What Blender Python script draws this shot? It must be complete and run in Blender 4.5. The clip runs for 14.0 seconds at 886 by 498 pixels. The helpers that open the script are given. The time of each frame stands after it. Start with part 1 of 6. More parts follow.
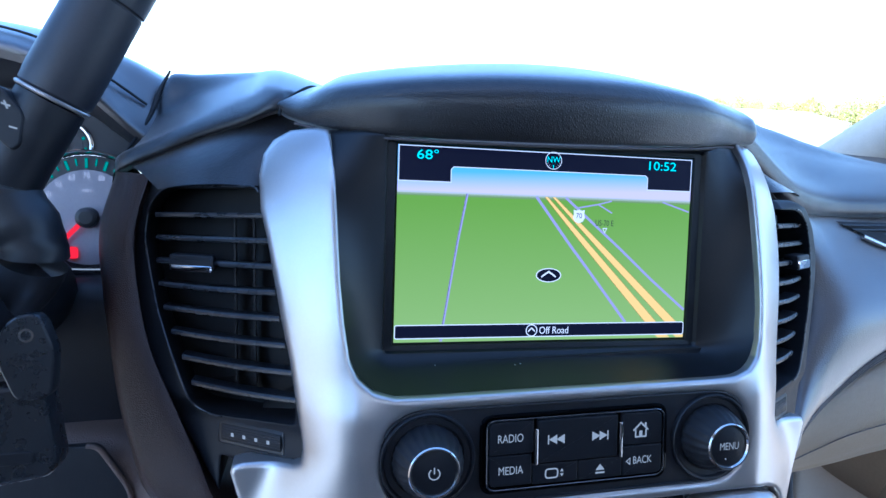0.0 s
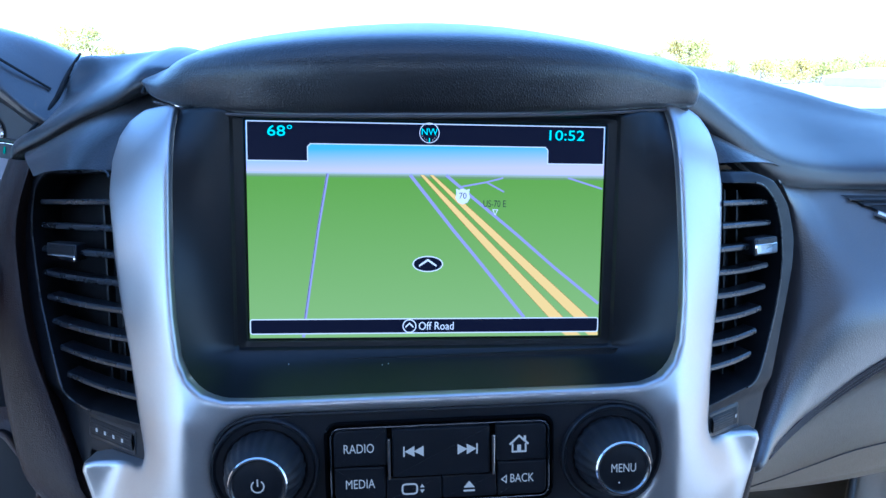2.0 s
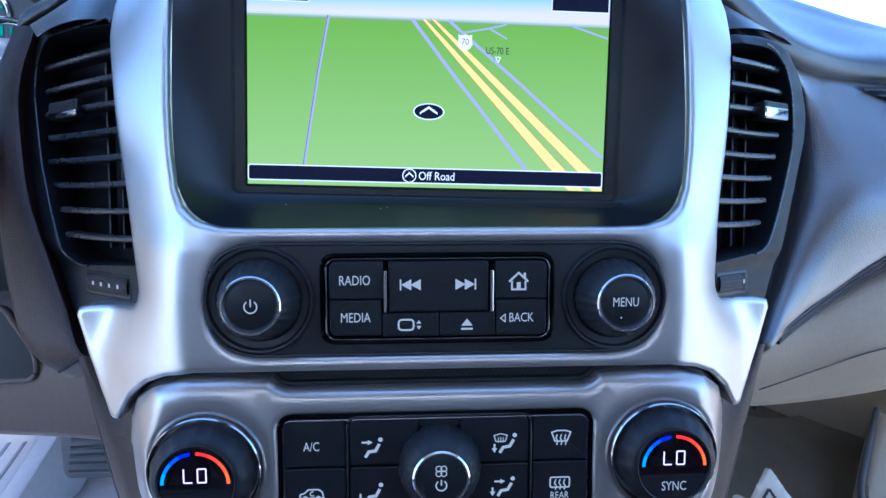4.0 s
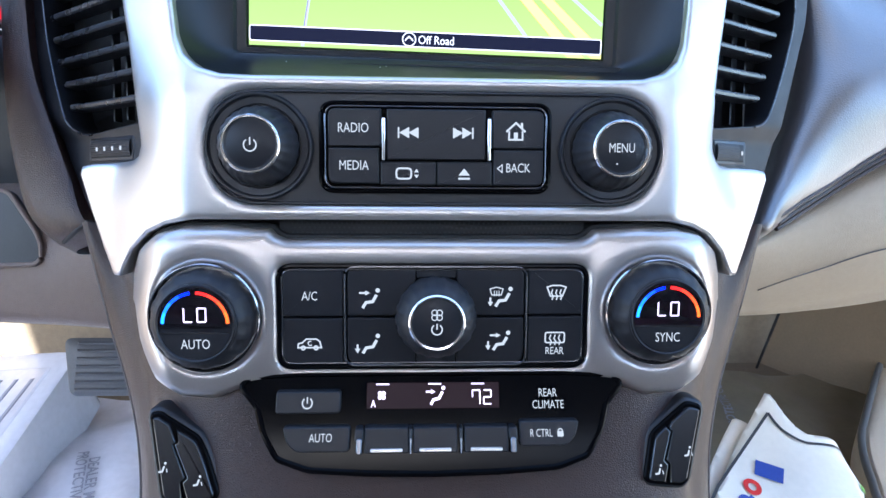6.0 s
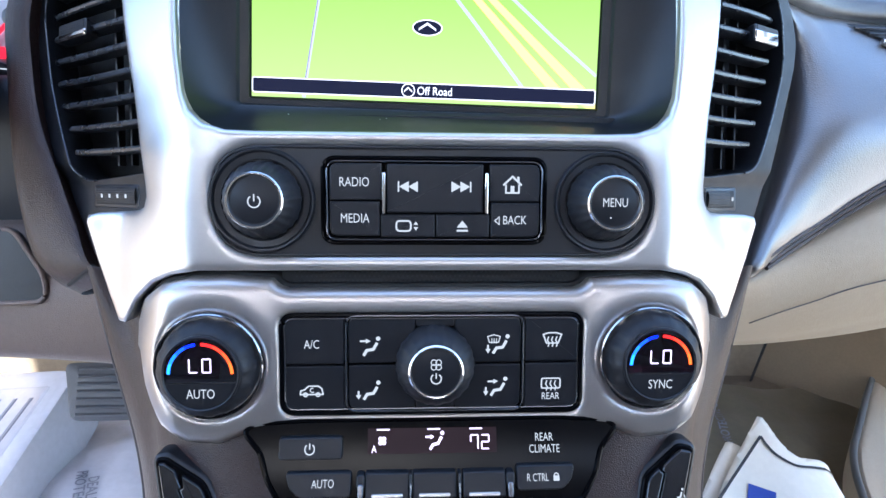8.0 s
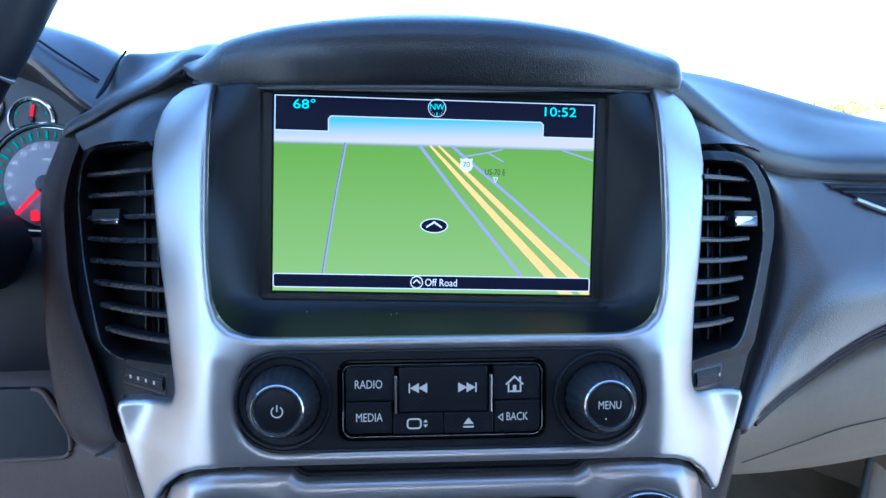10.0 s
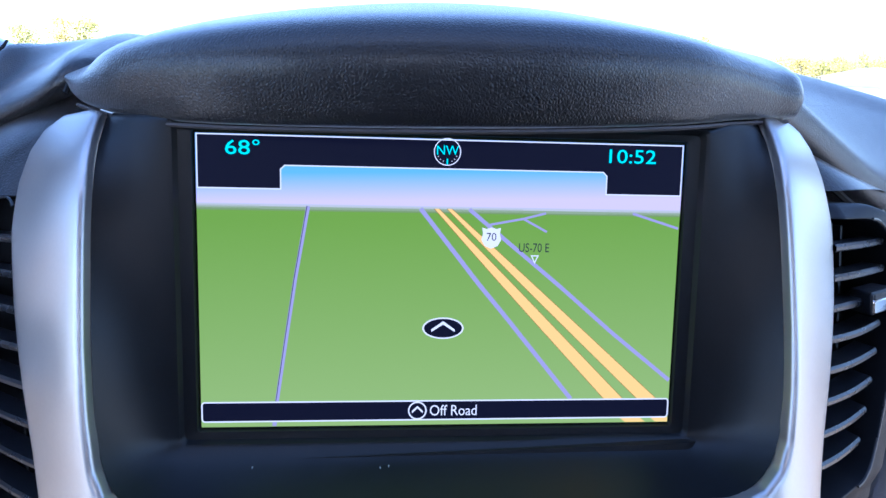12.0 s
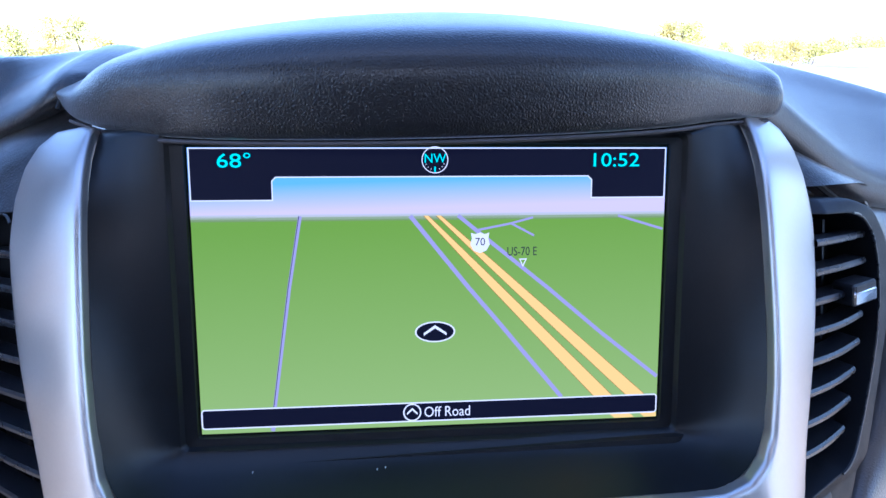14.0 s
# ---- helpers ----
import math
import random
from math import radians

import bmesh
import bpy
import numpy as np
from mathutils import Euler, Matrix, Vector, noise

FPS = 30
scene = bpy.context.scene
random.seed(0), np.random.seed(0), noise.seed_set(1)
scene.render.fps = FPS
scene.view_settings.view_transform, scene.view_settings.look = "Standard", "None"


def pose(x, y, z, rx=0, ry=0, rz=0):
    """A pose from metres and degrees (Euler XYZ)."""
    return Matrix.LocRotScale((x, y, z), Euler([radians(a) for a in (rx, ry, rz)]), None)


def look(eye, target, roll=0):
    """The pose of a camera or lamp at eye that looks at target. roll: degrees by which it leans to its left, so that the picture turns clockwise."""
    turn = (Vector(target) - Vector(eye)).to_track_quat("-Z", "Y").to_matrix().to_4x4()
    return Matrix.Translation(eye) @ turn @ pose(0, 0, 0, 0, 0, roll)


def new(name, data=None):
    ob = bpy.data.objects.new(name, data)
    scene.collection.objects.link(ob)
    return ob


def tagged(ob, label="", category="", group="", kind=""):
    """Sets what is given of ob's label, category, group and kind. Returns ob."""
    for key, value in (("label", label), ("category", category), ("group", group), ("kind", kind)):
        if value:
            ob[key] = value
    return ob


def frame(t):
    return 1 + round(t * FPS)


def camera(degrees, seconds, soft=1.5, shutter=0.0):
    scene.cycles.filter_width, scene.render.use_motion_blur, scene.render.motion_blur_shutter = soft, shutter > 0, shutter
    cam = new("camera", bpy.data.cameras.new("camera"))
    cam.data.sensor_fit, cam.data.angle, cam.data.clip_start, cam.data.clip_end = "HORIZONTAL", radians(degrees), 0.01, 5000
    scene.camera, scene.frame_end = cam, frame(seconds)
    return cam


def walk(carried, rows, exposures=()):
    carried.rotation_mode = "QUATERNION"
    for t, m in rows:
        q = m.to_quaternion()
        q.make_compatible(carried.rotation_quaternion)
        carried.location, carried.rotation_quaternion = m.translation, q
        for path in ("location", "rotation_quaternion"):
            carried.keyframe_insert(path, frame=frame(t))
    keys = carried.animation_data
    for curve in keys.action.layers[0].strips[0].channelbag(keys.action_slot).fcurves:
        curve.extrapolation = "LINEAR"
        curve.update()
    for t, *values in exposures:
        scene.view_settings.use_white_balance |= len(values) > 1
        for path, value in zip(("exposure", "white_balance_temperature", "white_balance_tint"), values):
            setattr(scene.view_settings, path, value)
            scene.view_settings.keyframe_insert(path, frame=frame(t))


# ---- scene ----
cam = camera(72.0, 14.0)
EXPOSURES = [(0.0, 1.97, 4720, 8), (1.5, 1.9, 4400, 6), (3.0, 1.92, 4560, 6), (4.0, 2.28, 4680, 9), (6.5, 3.2, 5650, 8), (7.0, 3.2, 5650, 8), (9.5, 2.52, 5450, 10), (10.0, 2.12, 4650, 5), (10.5, 2.02, 4450, 5), (11.0, 1.92, 4750, 9), (12.5, 1.92, 5050, 18), (14.0, 1.94, 5000, 18)]
PATH = [
    (0, (-0.1351, -0.3086, 1.4315), (0.3152, 1.5746, 0.9307), 2.89),
    (0.5, (-0.0459, -0.3006, 1.4315), (0.1962, 1.6081, 0.8853), 1.31),
    (1, (-0.0243, -0.2897, 1.4301), (0.1589, 1.6171, 0.8551), 0.34),
    (1.5, (-0.0158, -0.2897, 1.4265), (0.1397, 1.6237, 0.8656), 0.05),
    (2, (-0.0160, -0.2893, 1.4289), (0.1365, 1.6189, 0.8497), 0.07),
    (2.5, (-0.0162, -0.2906, 1.4273), (0.1376, 1.6165, 0.8448), 0.23),
    (3, (-0.0140, -0.2957, 1.3992), (0.1363, 1.6323, 0.8889), 0.34),
    (3.5, (-0.0124, -0.2994, 1.3779), (0.1193, 1.6217, 0.8373), 0.58),
    (4, (-0.0113, -0.3067, 1.3520), (0.1037, 1.6128, 0.8021), 0.53),
    (6.5, (-0.0074, -0.3282, 1.2895), (0.0860, 1.5790, 0.6944), 0.97),
    (7, (-0.0075, -0.3257, 1.2937), (0.0951, 1.5706, 0.6664), 0.98),
    (9.5, (-0.0135, -0.3323, 1.3729), (0.0968, 1.6128, 0.9207), 0.78),
    (10, (-0.0142, -0.3302, 1.3993), (0.0958, 1.6125, 0.9369), 0.44),
    (10.5, (-0.0068, -0.2831, 1.4233), (0.0720, 1.6439, 0.8937), -0.12),
    (11, (-0.0090, -0.2323, 1.4278), (0.1218, 1.6851, 0.8743), 0.38),
    (11.5, (-0.0153, -0.2068, 1.4349), (0.1344, 1.6927, 0.8270), 1.06),
    (12, (-0.0182, -0.2075, 1.4283), (0.1421, 1.6963, 0.8368), 0.69),
    (12.5, (-0.0144, -0.2072, 1.4315), (0.1445, 1.6926, 0.8270), -0.47),
    (13, (-0.0189, -0.2084, 1.4286), (0.1666, 1.6919, 0.8332), -0.38),
    (13.5, (-0.0148, -0.2073, 1.4297), (0.1520, 1.6923, 0.8266), -0.65),
    (14, (-0.0158, -0.2109, 1.4349), (0.1527, 1.6833, 0.8156), -0.67),
]
walk(cam, [(t, look(eye, target, roll)) for t, eye, target, roll in PATH], EXPOSURES)

# ---- place ----
from mathutils import geometry

EXPO = 1.6
GAIN = 2.0 ** -EXPO          # lit displays are set for this exposure

# ---- daylight ----
world = bpy.data.worlds.new("sky")
scene.world = world
world.use_nodes = True
wn = world.node_tree.nodes
sky = wn.new("ShaderNodeTexSky")
sky.sky_type, sky.sun_disc = "NISHITA", False
SUN_TO = Vector((-0.10, -0.95, 0.62)).normalized()     # towards the sun: behind the car, passenger side
sky.sun_elevation = math.asin(SUN_TO.z)
sky.sun_rotation = math.atan2(SUN_TO.x, SUN_TO.y)
world.node_tree.links.new(sky.outputs["Color"], wn["Background"].inputs["Color"])
wn["Background"].inputs["Strength"].default_value = 0.15
sun = new("sun", bpy.data.lights.new("sun", "SUN"))
sun.data.energy, sun.data.angle, sun.data.color = 4.0, radians(0.6), (1.0, 0.94, 0.84)
sun.matrix_world = look(SUN_TO * 50, (0, 0, 0))

# ---- materials ----
def mat(name, base, rough=0.5, metal=0.0, vary=0.12, vscale=60.0, bump=0.0, bscale=900.0, kind="noise", coat=0.0, spec=0.5, rvary=0.1, crough=0.08, sheen=0.0):
    """A procedural surface: colour that varies at two scales, uneven gloss, fine relief."""
    m = bpy.data.materials.new(name)
    m.use_nodes = True
    nt = m.node_tree
    b = nt.nodes["Principled BSDF"]
    tc = nt.nodes.new("ShaderNodeTexCoord")
    n1 = nt.nodes.new("ShaderNodeTexNoise")
    n1.inputs["Scale"].default_value, n1.inputs["Detail"].default_value = vscale, 5.0
    nt.links.new(tc.outputs["Object"], n1.inputs["Vector"])
    n2 = nt.nodes.new("ShaderNodeTexNoise")
    n2.inputs["Scale"].default_value, n2.inputs["Detail"].default_value = vscale * 9.0, 3.0
    nt.links.new(tc.outputs["Object"], n2.inputs["Vector"])
    add = nt.nodes.new("ShaderNodeMath")
    add.operation = "ADD"
    nt.links.new(n1.outputs["Fac"], add.inputs[0])
    nt.links.new(n2.outputs["Fac"], add.inputs[1])
    mr = nt.nodes.new("ShaderNodeMapRange")
    mr.inputs["From Min"].default_value, mr.inputs["From Max"].default_value = 0.6, 1.4
    nt.links.new(add.outputs[0], mr.inputs["Value"])
    mix = nt.nodes.new("ShaderNodeMix")
    mix.data_type = "RGBA"
    mix.inputs["A"].default_value = (*[c * (1 - vary) for c in base], 1)
    mix.inputs["B"].default_value = (*[min(1, c * (1 + vary)) for c in base], 1)
    nt.links.new(mr.outputs["Result"], mix.inputs["Factor"])
    nt.links.new(mix.outputs["Result"], b.inputs["Base Color"])
    rr = nt.nodes.new("ShaderNodeMapRange")
    rr.inputs["From Min"].default_value, rr.inputs["From Max"].default_value = 0.3, 0.7
    rr.inputs["To Min"].default_value, rr.inputs["To Max"].default_value = max(0.02, rough * (1 - rvary)), min(1, rough * (1 + rvary))
    nt.links.new(n1.outputs["Fac"], rr.inputs["Value"])
    nt.links.new(rr.outputs["Result"], b.inputs["Roughness"])
    b.inputs["Metallic"].default_value = metal
    b.inputs["Specular IOR Level"].default_value = spec
    b.inputs["Coat Weight"].default_value = coat
    b.inputs["Coat Roughness"].default_value = crough
    b.inputs["Sheen Weight"].default_value, b.inputs["Sheen Roughness"].default_value = sheen, 0.35
    if bump:
        if kind == "leather":
            t = nt.nodes.new("ShaderNodeTexVoronoi")
            t.feature = "DISTANCE_TO_EDGE"
            out = t.outputs["Distance"]
            t.inputs["Randomness"].default_value = 1.0
        else:
            t = nt.nodes.new("ShaderNodeTexNoise")
            t.inputs["Detail"].default_value = 4.0
            out = t.outputs["Fac"]
        t.inputs["Scale"].default_value = bscale
        nt.links.new(tc.outputs["Object"], t.inputs["Vector"])
        bp = nt.nodes.new("ShaderNodeBump")
        bp.inputs["Strength"].default_value = bump
        bp.inputs["Distance"].default_value = 0.0006
        if kind == "leather":
            pw = nt.nodes.new("ShaderNodeMapRange")
            pw.inputs["From Max"].default_value = 0.35
            nt.links.new(out, pw.inputs["Value"])
            out = pw.outputs["Result"]
        nt.links.new(out, bp.inputs["Height"])
        nt.links.new(bp.outputs["Normal"], b.inputs["Normal"])
    return m


def lin(r, g, b):
    return tuple((c / 255 / 12.92) if c <= 10 else ((c / 255 + 0.055) / 1.055) ** 2.4 for c in (r, g, b))


def glow(name, rgb, k=1.0, gloss=0.0):
    """A lit display colour."""
    m = bpy.data.materials.new(name)
    m.use_nodes = True
    b = m.node_tree.nodes["Principled BSDF"]
    b.inputs["Base Color"].default_value = (0.005, 0.005, 0.006, 1)
    b.inputs["Roughness"].default_value = 0.35
    b.inputs["Specular IOR Level"].default_value = gloss
    b.inputs["Emission Color"].default_value = (*lin(*rgb), 1)
    b.inputs["Emission Strength"].default_value = k * GAIN
    return m


SILVER = mat("satin_silver_paint", (0.57, 0.55, 0.54), 0.35, 0.85, 0.03, 90, rvary=0.06)
SATIN = mat("satin_nickel_paint", (0.46, 0.43, 0.415), 0.32, 0.75, 0.03, 90, rvary=0.06)
CHROME = mat("chrome", (0.70, 0.69, 0.70), 0.14, 1.0, 0.03, 80)
BLACK = mat("black_plastic", (0.015, 0.0155, 0.019), 0.40, 0, 0.15, 120, 0.12, 5000, spec=0.45)
BEZEL = mat("soft_black_bezel", (0.007, 0.008, 0.010), 0.32, 0, 0.12, 90, 0.10, 6000, spec=0.36)
GLOSS = mat("gloss_black", (0.0022, 0.0022, 0.0028), 0.12, 0, 0.1, 60, spec=0.05)
# lighter metal that paints glints along gloss black edges; also the post tips
EDGE = mat("glint_edge_metal", (0.11, 0.115, 0.13), 0.24, 0.9, 0.1, 60)
BUTTON = mat("button_black", (0.0135, 0.014, 0.017), 0.36, 0, 0.12, 200, 0.08, 7000, spec=0.28)
RUBBER = mat("knob_rubber", (0.016, 0.0165, 0.020), 0.48, 0, 0.15, 200, 0.1, 5000, spec=0.35)
VENT = mat("vent_black", (0.018, 0.020, 0.025), 0.36, 0, 0.15, 100, 0.1, 5000, spec=0.55)
# near black for joints and rubber; in cavities it stands for shade
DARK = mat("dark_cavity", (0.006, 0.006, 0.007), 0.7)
LEATHER = mat("cocoa_leather", (0.031, 0.0155, 0.0125), 0.36, 0, 0.12, 40, 0.32, 1000, "leather", spec=0.42)
DASHSKIN = mat("cocoa_dash_skin", (0.050, 0.042, 0.040), 0.30, 0, 0.06, 30, 0.22, 700, "leather", spec=1.0, coat=1.0, crough=0.30, rvary=0.03, sheen=0.15)
TRIMDARK = mat("dark_side_trim", (0.050, 0.042, 0.042), 0.38, 0, 0.12, 60, 0.12, 1500, spec=0.8)
DASHTOP = mat("dash_top_skin", (0.030, 0.026, 0.028), 0.32, 0, 0.08, 30, 0.22, 1000, "leather", spec=0.75, rvary=0.04, sheen=0.2)
VISORSKIN = mat("visor_leather", (0.009, 0.009, 0.0115), 0.29, 0, 0.05, 40, 0.42, 850, "leather", spec=0.35, rvary=0.03, coat=0.65, crough=0.28, sheen=0.42)
# dune skin browned: shade under the driver's dash is put into the colour
KNEE = mat("shaded_knee_skin", (0.15, 0.105, 0.085), 0.5, 0, 0.08, 30, 0.35, 800, "leather")
BEIGE = mat("dune_skin", (0.38, 0.305, 0.22), 0.5, 0, 0.06, 30, 0.35, 800, "leather")
CARPET = mat("beige_carpet", (0.15, 0.115, 0.078), 0.95, 0, 0.25, 120, 0.9, 700)
HEADLINER = mat("headliner", (0.55, 0.50, 0.43), 0.9, 0, 0.08, 60, 0.3, 600)
LEGEND = glow("legend_white", (205, 208, 212), 0.45)
PRINT = mat("white_print", (0.62, 0.63, 0.65), 0.5)
THREAD = mat("stitch_thread", (0.07, 0.06, 0.06), 0.6)

# ---- building helpers: millimetres on the dash, u right, v up, w towards the seats ----
TILT = radians(11.0)
CT, ST = math.cos(TILT), math.sin(TILT)
Z0 = 1.35


def D(u, v, w):
    u, v, w = u * 0.001, v * 0.001, w * 0.001
    return Vector((u, v * ST - w * CT, Z0 + v * CT + w * ST))


def thing(name, label, category, at=(0, 0, 0), group="", kind=""):
    e = new(name)
    e.empty_display_size = 0.02
    e.location = D(*at)
    return tagged(e, label, category, group, kind)


def origin_of(o):
    p = Vector((0, 0, 0))
    while o is not None:
        p += o.location
        o = o.parent
    return p


def obj(name, verts, faces, material, parent=None, label="", smooth=True, sharp=38):
    """One mesh object from world points; under a thing it keeps the thing's origin."""
    off = origin_of(parent) if parent is not None else Vector((0, 0, 0))
    me = bpy.data.meshes.new(name)
    me.from_pydata([tuple(Vector(p) - off) for p in verts], [], faces)
    me.materials.append(material)
    if smooth:
        me.shade_smooth()
        me.set_sharp_from_angle(angle=radians(sharp))
    me.update()
    ob = new(name, me)
    if parent is not None:
        ob.parent = parent
    if label:
        ob["label"] = label
    return ob


def dash(name, pts, faces, material, parent=None, label="", smooth=True):
    return obj(name, [D(*p) for p in pts], faces, material, parent, label, smooth)


def cap_flat(ob):
    """The front face, which comes last, is plane."""
    ob.data.polygons[len(ob.data.polygons) - 1].use_smooth = False
    return ob


def crom(pts, n=8, closed=False):
    """Smooth curve through points of any dimension."""
    P = [np.array(p, float) for p in pts]
    out, m = [], len(P)
    for i in range(m if closed else m - 1):
        if closed:
            a, b, c, d = P[i - 1], P[i], P[(i + 1) % m], P[(i + 2) % m]
        else:
            b, c = P[i], P[i + 1]
            a = P[i - 1] if i else 2 * b - c
            d = P[i + 2] if i + 2 < m else 2 * c - b
        for k in range(n):
            t = k / n
            out.append(0.5 * (2 * b + (c - a) * t + (2 * a - 5 * b + 4 * c - d) * t * t + (3 * b - a - 3 * c + d) * t ** 3))
    if not closed:
        out.append(P[-1])
    return out


def rpoly(pts, r, n=5):
    """A polygon with rounded corners; r: one radius or one a corner."""
    out, m = [], len(pts)
    rs = r if isinstance(r, (list, tuple)) else [r] * m
    for i in range(m):
        p, a, b = (Vector(q).to_2d() for q in (pts[i], pts[i - 1], pts[(i + 1) % m]))
        da, db = (a - p), (b - p)
        k = min(rs[i], da.length * 0.48, db.length * 0.48)
        s, e = p + da.normalized() * k, p + db.normalized() * k
        for j in range(n + 1):
            t = j / n
            out.append(tuple((1 - t) ** 2 * s + 2 * t * (1 - t) * p + t * t * e))
    return out


def rect(u0, v0, u1, v1, r=0.0, n=5):
    q = [(u0, v0), (u1, v0), (u1, v1), (u0, v1)]
    return rpoly(q, r, n) if r else q


def area2(poly):
    return sum(poly[i - 1][0] * p[1] - p[0] * poly[i - 1][1] for i, p in enumerate(poly)) / 2


def inset(poly, d):
    """Moves a simple outline inwards by d."""
    s, m, out = (1 if area2(poly) > 0 else -1), len(poly), []
    for i in range(m):
        p, a, b = Vector(poly[i]), Vector(poly[i - 1]), Vector(poly[(i + 1) % m])
        n1, n2 = (p - a), (b - p)
        n = Vector((-(n1.normalized() + n2.normalized()).y, (n1.normalized() + n2.normalized()).x))
        out.append(tuple(p + (n.normalized() * s * d if n.length > 1e-6 else Vector((0, 0)))))
    return out


def plate(name, poly, w, depth, bevel, material, parent, label="", wf=None, tilt=0.0, vm=None):
    """A solid button or panel: outline, front at w, bevelled edge. tilt: how much w grows for each mm down."""
    poly = [tuple(p[:2]) for p in poly]
    if area2(poly) < 0:
        poly = poly[::-1]
    if vm is None:
        vm = sum(p[1] for p in poly) / len(poly)
    rings = [(poly, w - depth), (poly, w - bevel), (inset(poly, bevel * 0.35), w - bevel * 0.3), (inset(poly, bevel), w)]
    pts, faces, m = [], [], len(poly)
    for ring, ww in rings:
        pts += [(p[0], p[1], ww + tilt * (vm - p[1]) + (wf(p[0], p[1]) if wf else 0)) for p in ring]
    for k in range(len(rings) - 1):
        for i in range(m):
            j = (i + 1) % m
            faces.append((k * m + i, k * m + j, (k + 1) * m + j, (k + 1) * m + i))
    faces.append(tuple(range((len(rings) - 1) * m, len(rings) * m)))
    return cap_flat(dash(name, pts, faces, material, parent, label))


def flat(name, poly, w, material, parent, label="", tilt=0.0, vm=0.0):
    poly = [tuple(p[:2]) for p in poly]
    if area2(poly) < 0:
        poly = poly[::-1]
    return dash(name, [(p[0], p[1], w + tilt * (vm - p[1])) for p in poly], [tuple(range(len(poly)))], material, parent, label, False)


def stroke(line, width, closed=False):
    """Quads (points, faces) of a line of that width."""
    L = [Vector(p[:2]) for p in line]
    if closed:
        L.append(L[0])
    pts, faces = [], []
    for i, p in enumerate(L):
        a = L[i - 1] if i else (L[-2] if closed else None)
        b = L[i + 1] if i + 1 < len(L) else (L[1] if closed else None)
        d1 = (p - a).normalized() if a is not None else None
        d2 = (b - p).normalized() if b is not None else None
        d = (d1 + d2) if d1 is not None and d2 is not None else (d1 if d1 is not None else d2)
        d = d.normalized() if d.length > 1e-6 else d2
        n = Vector((-d.y, d.x))
        k = 1.0 if d1 is None or d2 is None else 1 / max(0.5, n.dot(Vector((-d1.y, d1.x))))
        pts += [tuple(p + n * width * k / 2), tuple(p - n * width * k / 2)]
        if i:
            faces.append((2 * i - 2, 2 * i - 1, 2 * i + 1, 2 * i))
    return pts, faces


def lines(name, strokes, w, material, parent, tilt=0.0, vm=0.0, polys=(), label=""):
    """One flat mark made of strokes (line, width, closed) and filled outlines."""
    P, F = [], []
    for line, width, closed in strokes:
        p, f = stroke(line, width, closed)
        F += [tuple(i + len(P) for i in q) for q in f]
        P += p
    for poly in polys:
        q = [tuple(x[:2]) for x in poly]
        if area2(q) < 0:
            q = q[::-1]
        F.append(tuple(range(len(P), len(P) + len(q))))
        P += q
    return dash(name, [(p[0], p[1], w + tilt * (vm - p[1])) for p in P], F, material, parent, label, False)


def circle(u, v, r, n=32, a0=0.0, a1=360.0):
    full = abs(a1 - a0) >= 360
    return [(u + r * math.cos(radians(a0 + (a1 - a0) * i / (n if full else n - 1))), v + r * math.sin(radians(a0 + (a1 - a0) * i / (n if full else n - 1)))) for i in range(n)]


def words(name, body, u, v, w, size, material, parent, squash=0.85, tilt=0.0, align="CENTER", place=None, turn=0.0, bold=0.0):
    """Lettering lying on the dash, centred on (u, v)."""
    if material is LEGEND:
        size, squash = size * 0.93, squash * 0.93
    cu = bpy.data.curves.new(name, "FONT")
    cu.body, cu.size, cu.align_x, cu.align_y = body, size * 1.38, align, "CENTER"
    cu.offset, cu.resolution_u = bold, 3
    tmp = bpy.data.objects.new(name, cu)
    scene.collection.objects.link(tmp)
    me = bpy.data.meshes.new_from_object(tmp)
    pts = [v_.co.copy() for v_ in me.vertices]
    faces = [tuple(p.vertices) for p in me.polygons]
    bpy.data.objects.remove(tmp)
    bpy.data.meshes.remove(me)
    bpy.data.curves.remove(cu)
    c, s = math.cos(radians(turn)), math.sin(radians(turn))
    out = []
    for p in pts:
        x, y = p.x * squash, p.y
        x, y = x * c - y * s, x * s + y * c
        out.append(place(x, y) if place else D(u + x, v + y, w - tilt * y))
    return obj(name, out, faces, material, parent, "", False)


def lathe(name, u, v, prof, material, parent, seg=48, label="", knurl=0.0, teeth=24, lean=(0.0, 0.0)):
    """A turned part on the axis w through (u, v); prof: (radius, w) from back to front; knurl: depth of grip flutes."""
    pts, faces, m = [], [], len(prof)
    for r, w in prof:
        for i in range(seg):
            a = 2 * math.pi * i / seg
            rr = r * (1 - (knurl if (i * teeth // seg) % 2 and r > 1 else 0.0))
            pts.append((u + rr * math.cos(a) + lean[0] * w, v + rr * math.sin(a) + lean[1] * w, w))
    for k in range(m - 1):
        for i in range(seg):
            j = (i + 1) % seg
            faces.append((k * seg + i, k * seg + j, (k + 1) * seg + j, (k + 1) * seg + i))
    faces.append(tuple(range((m - 1) * seg, m * seg)))
    return cap_flat(dash(name, pts, faces, material, parent, label))


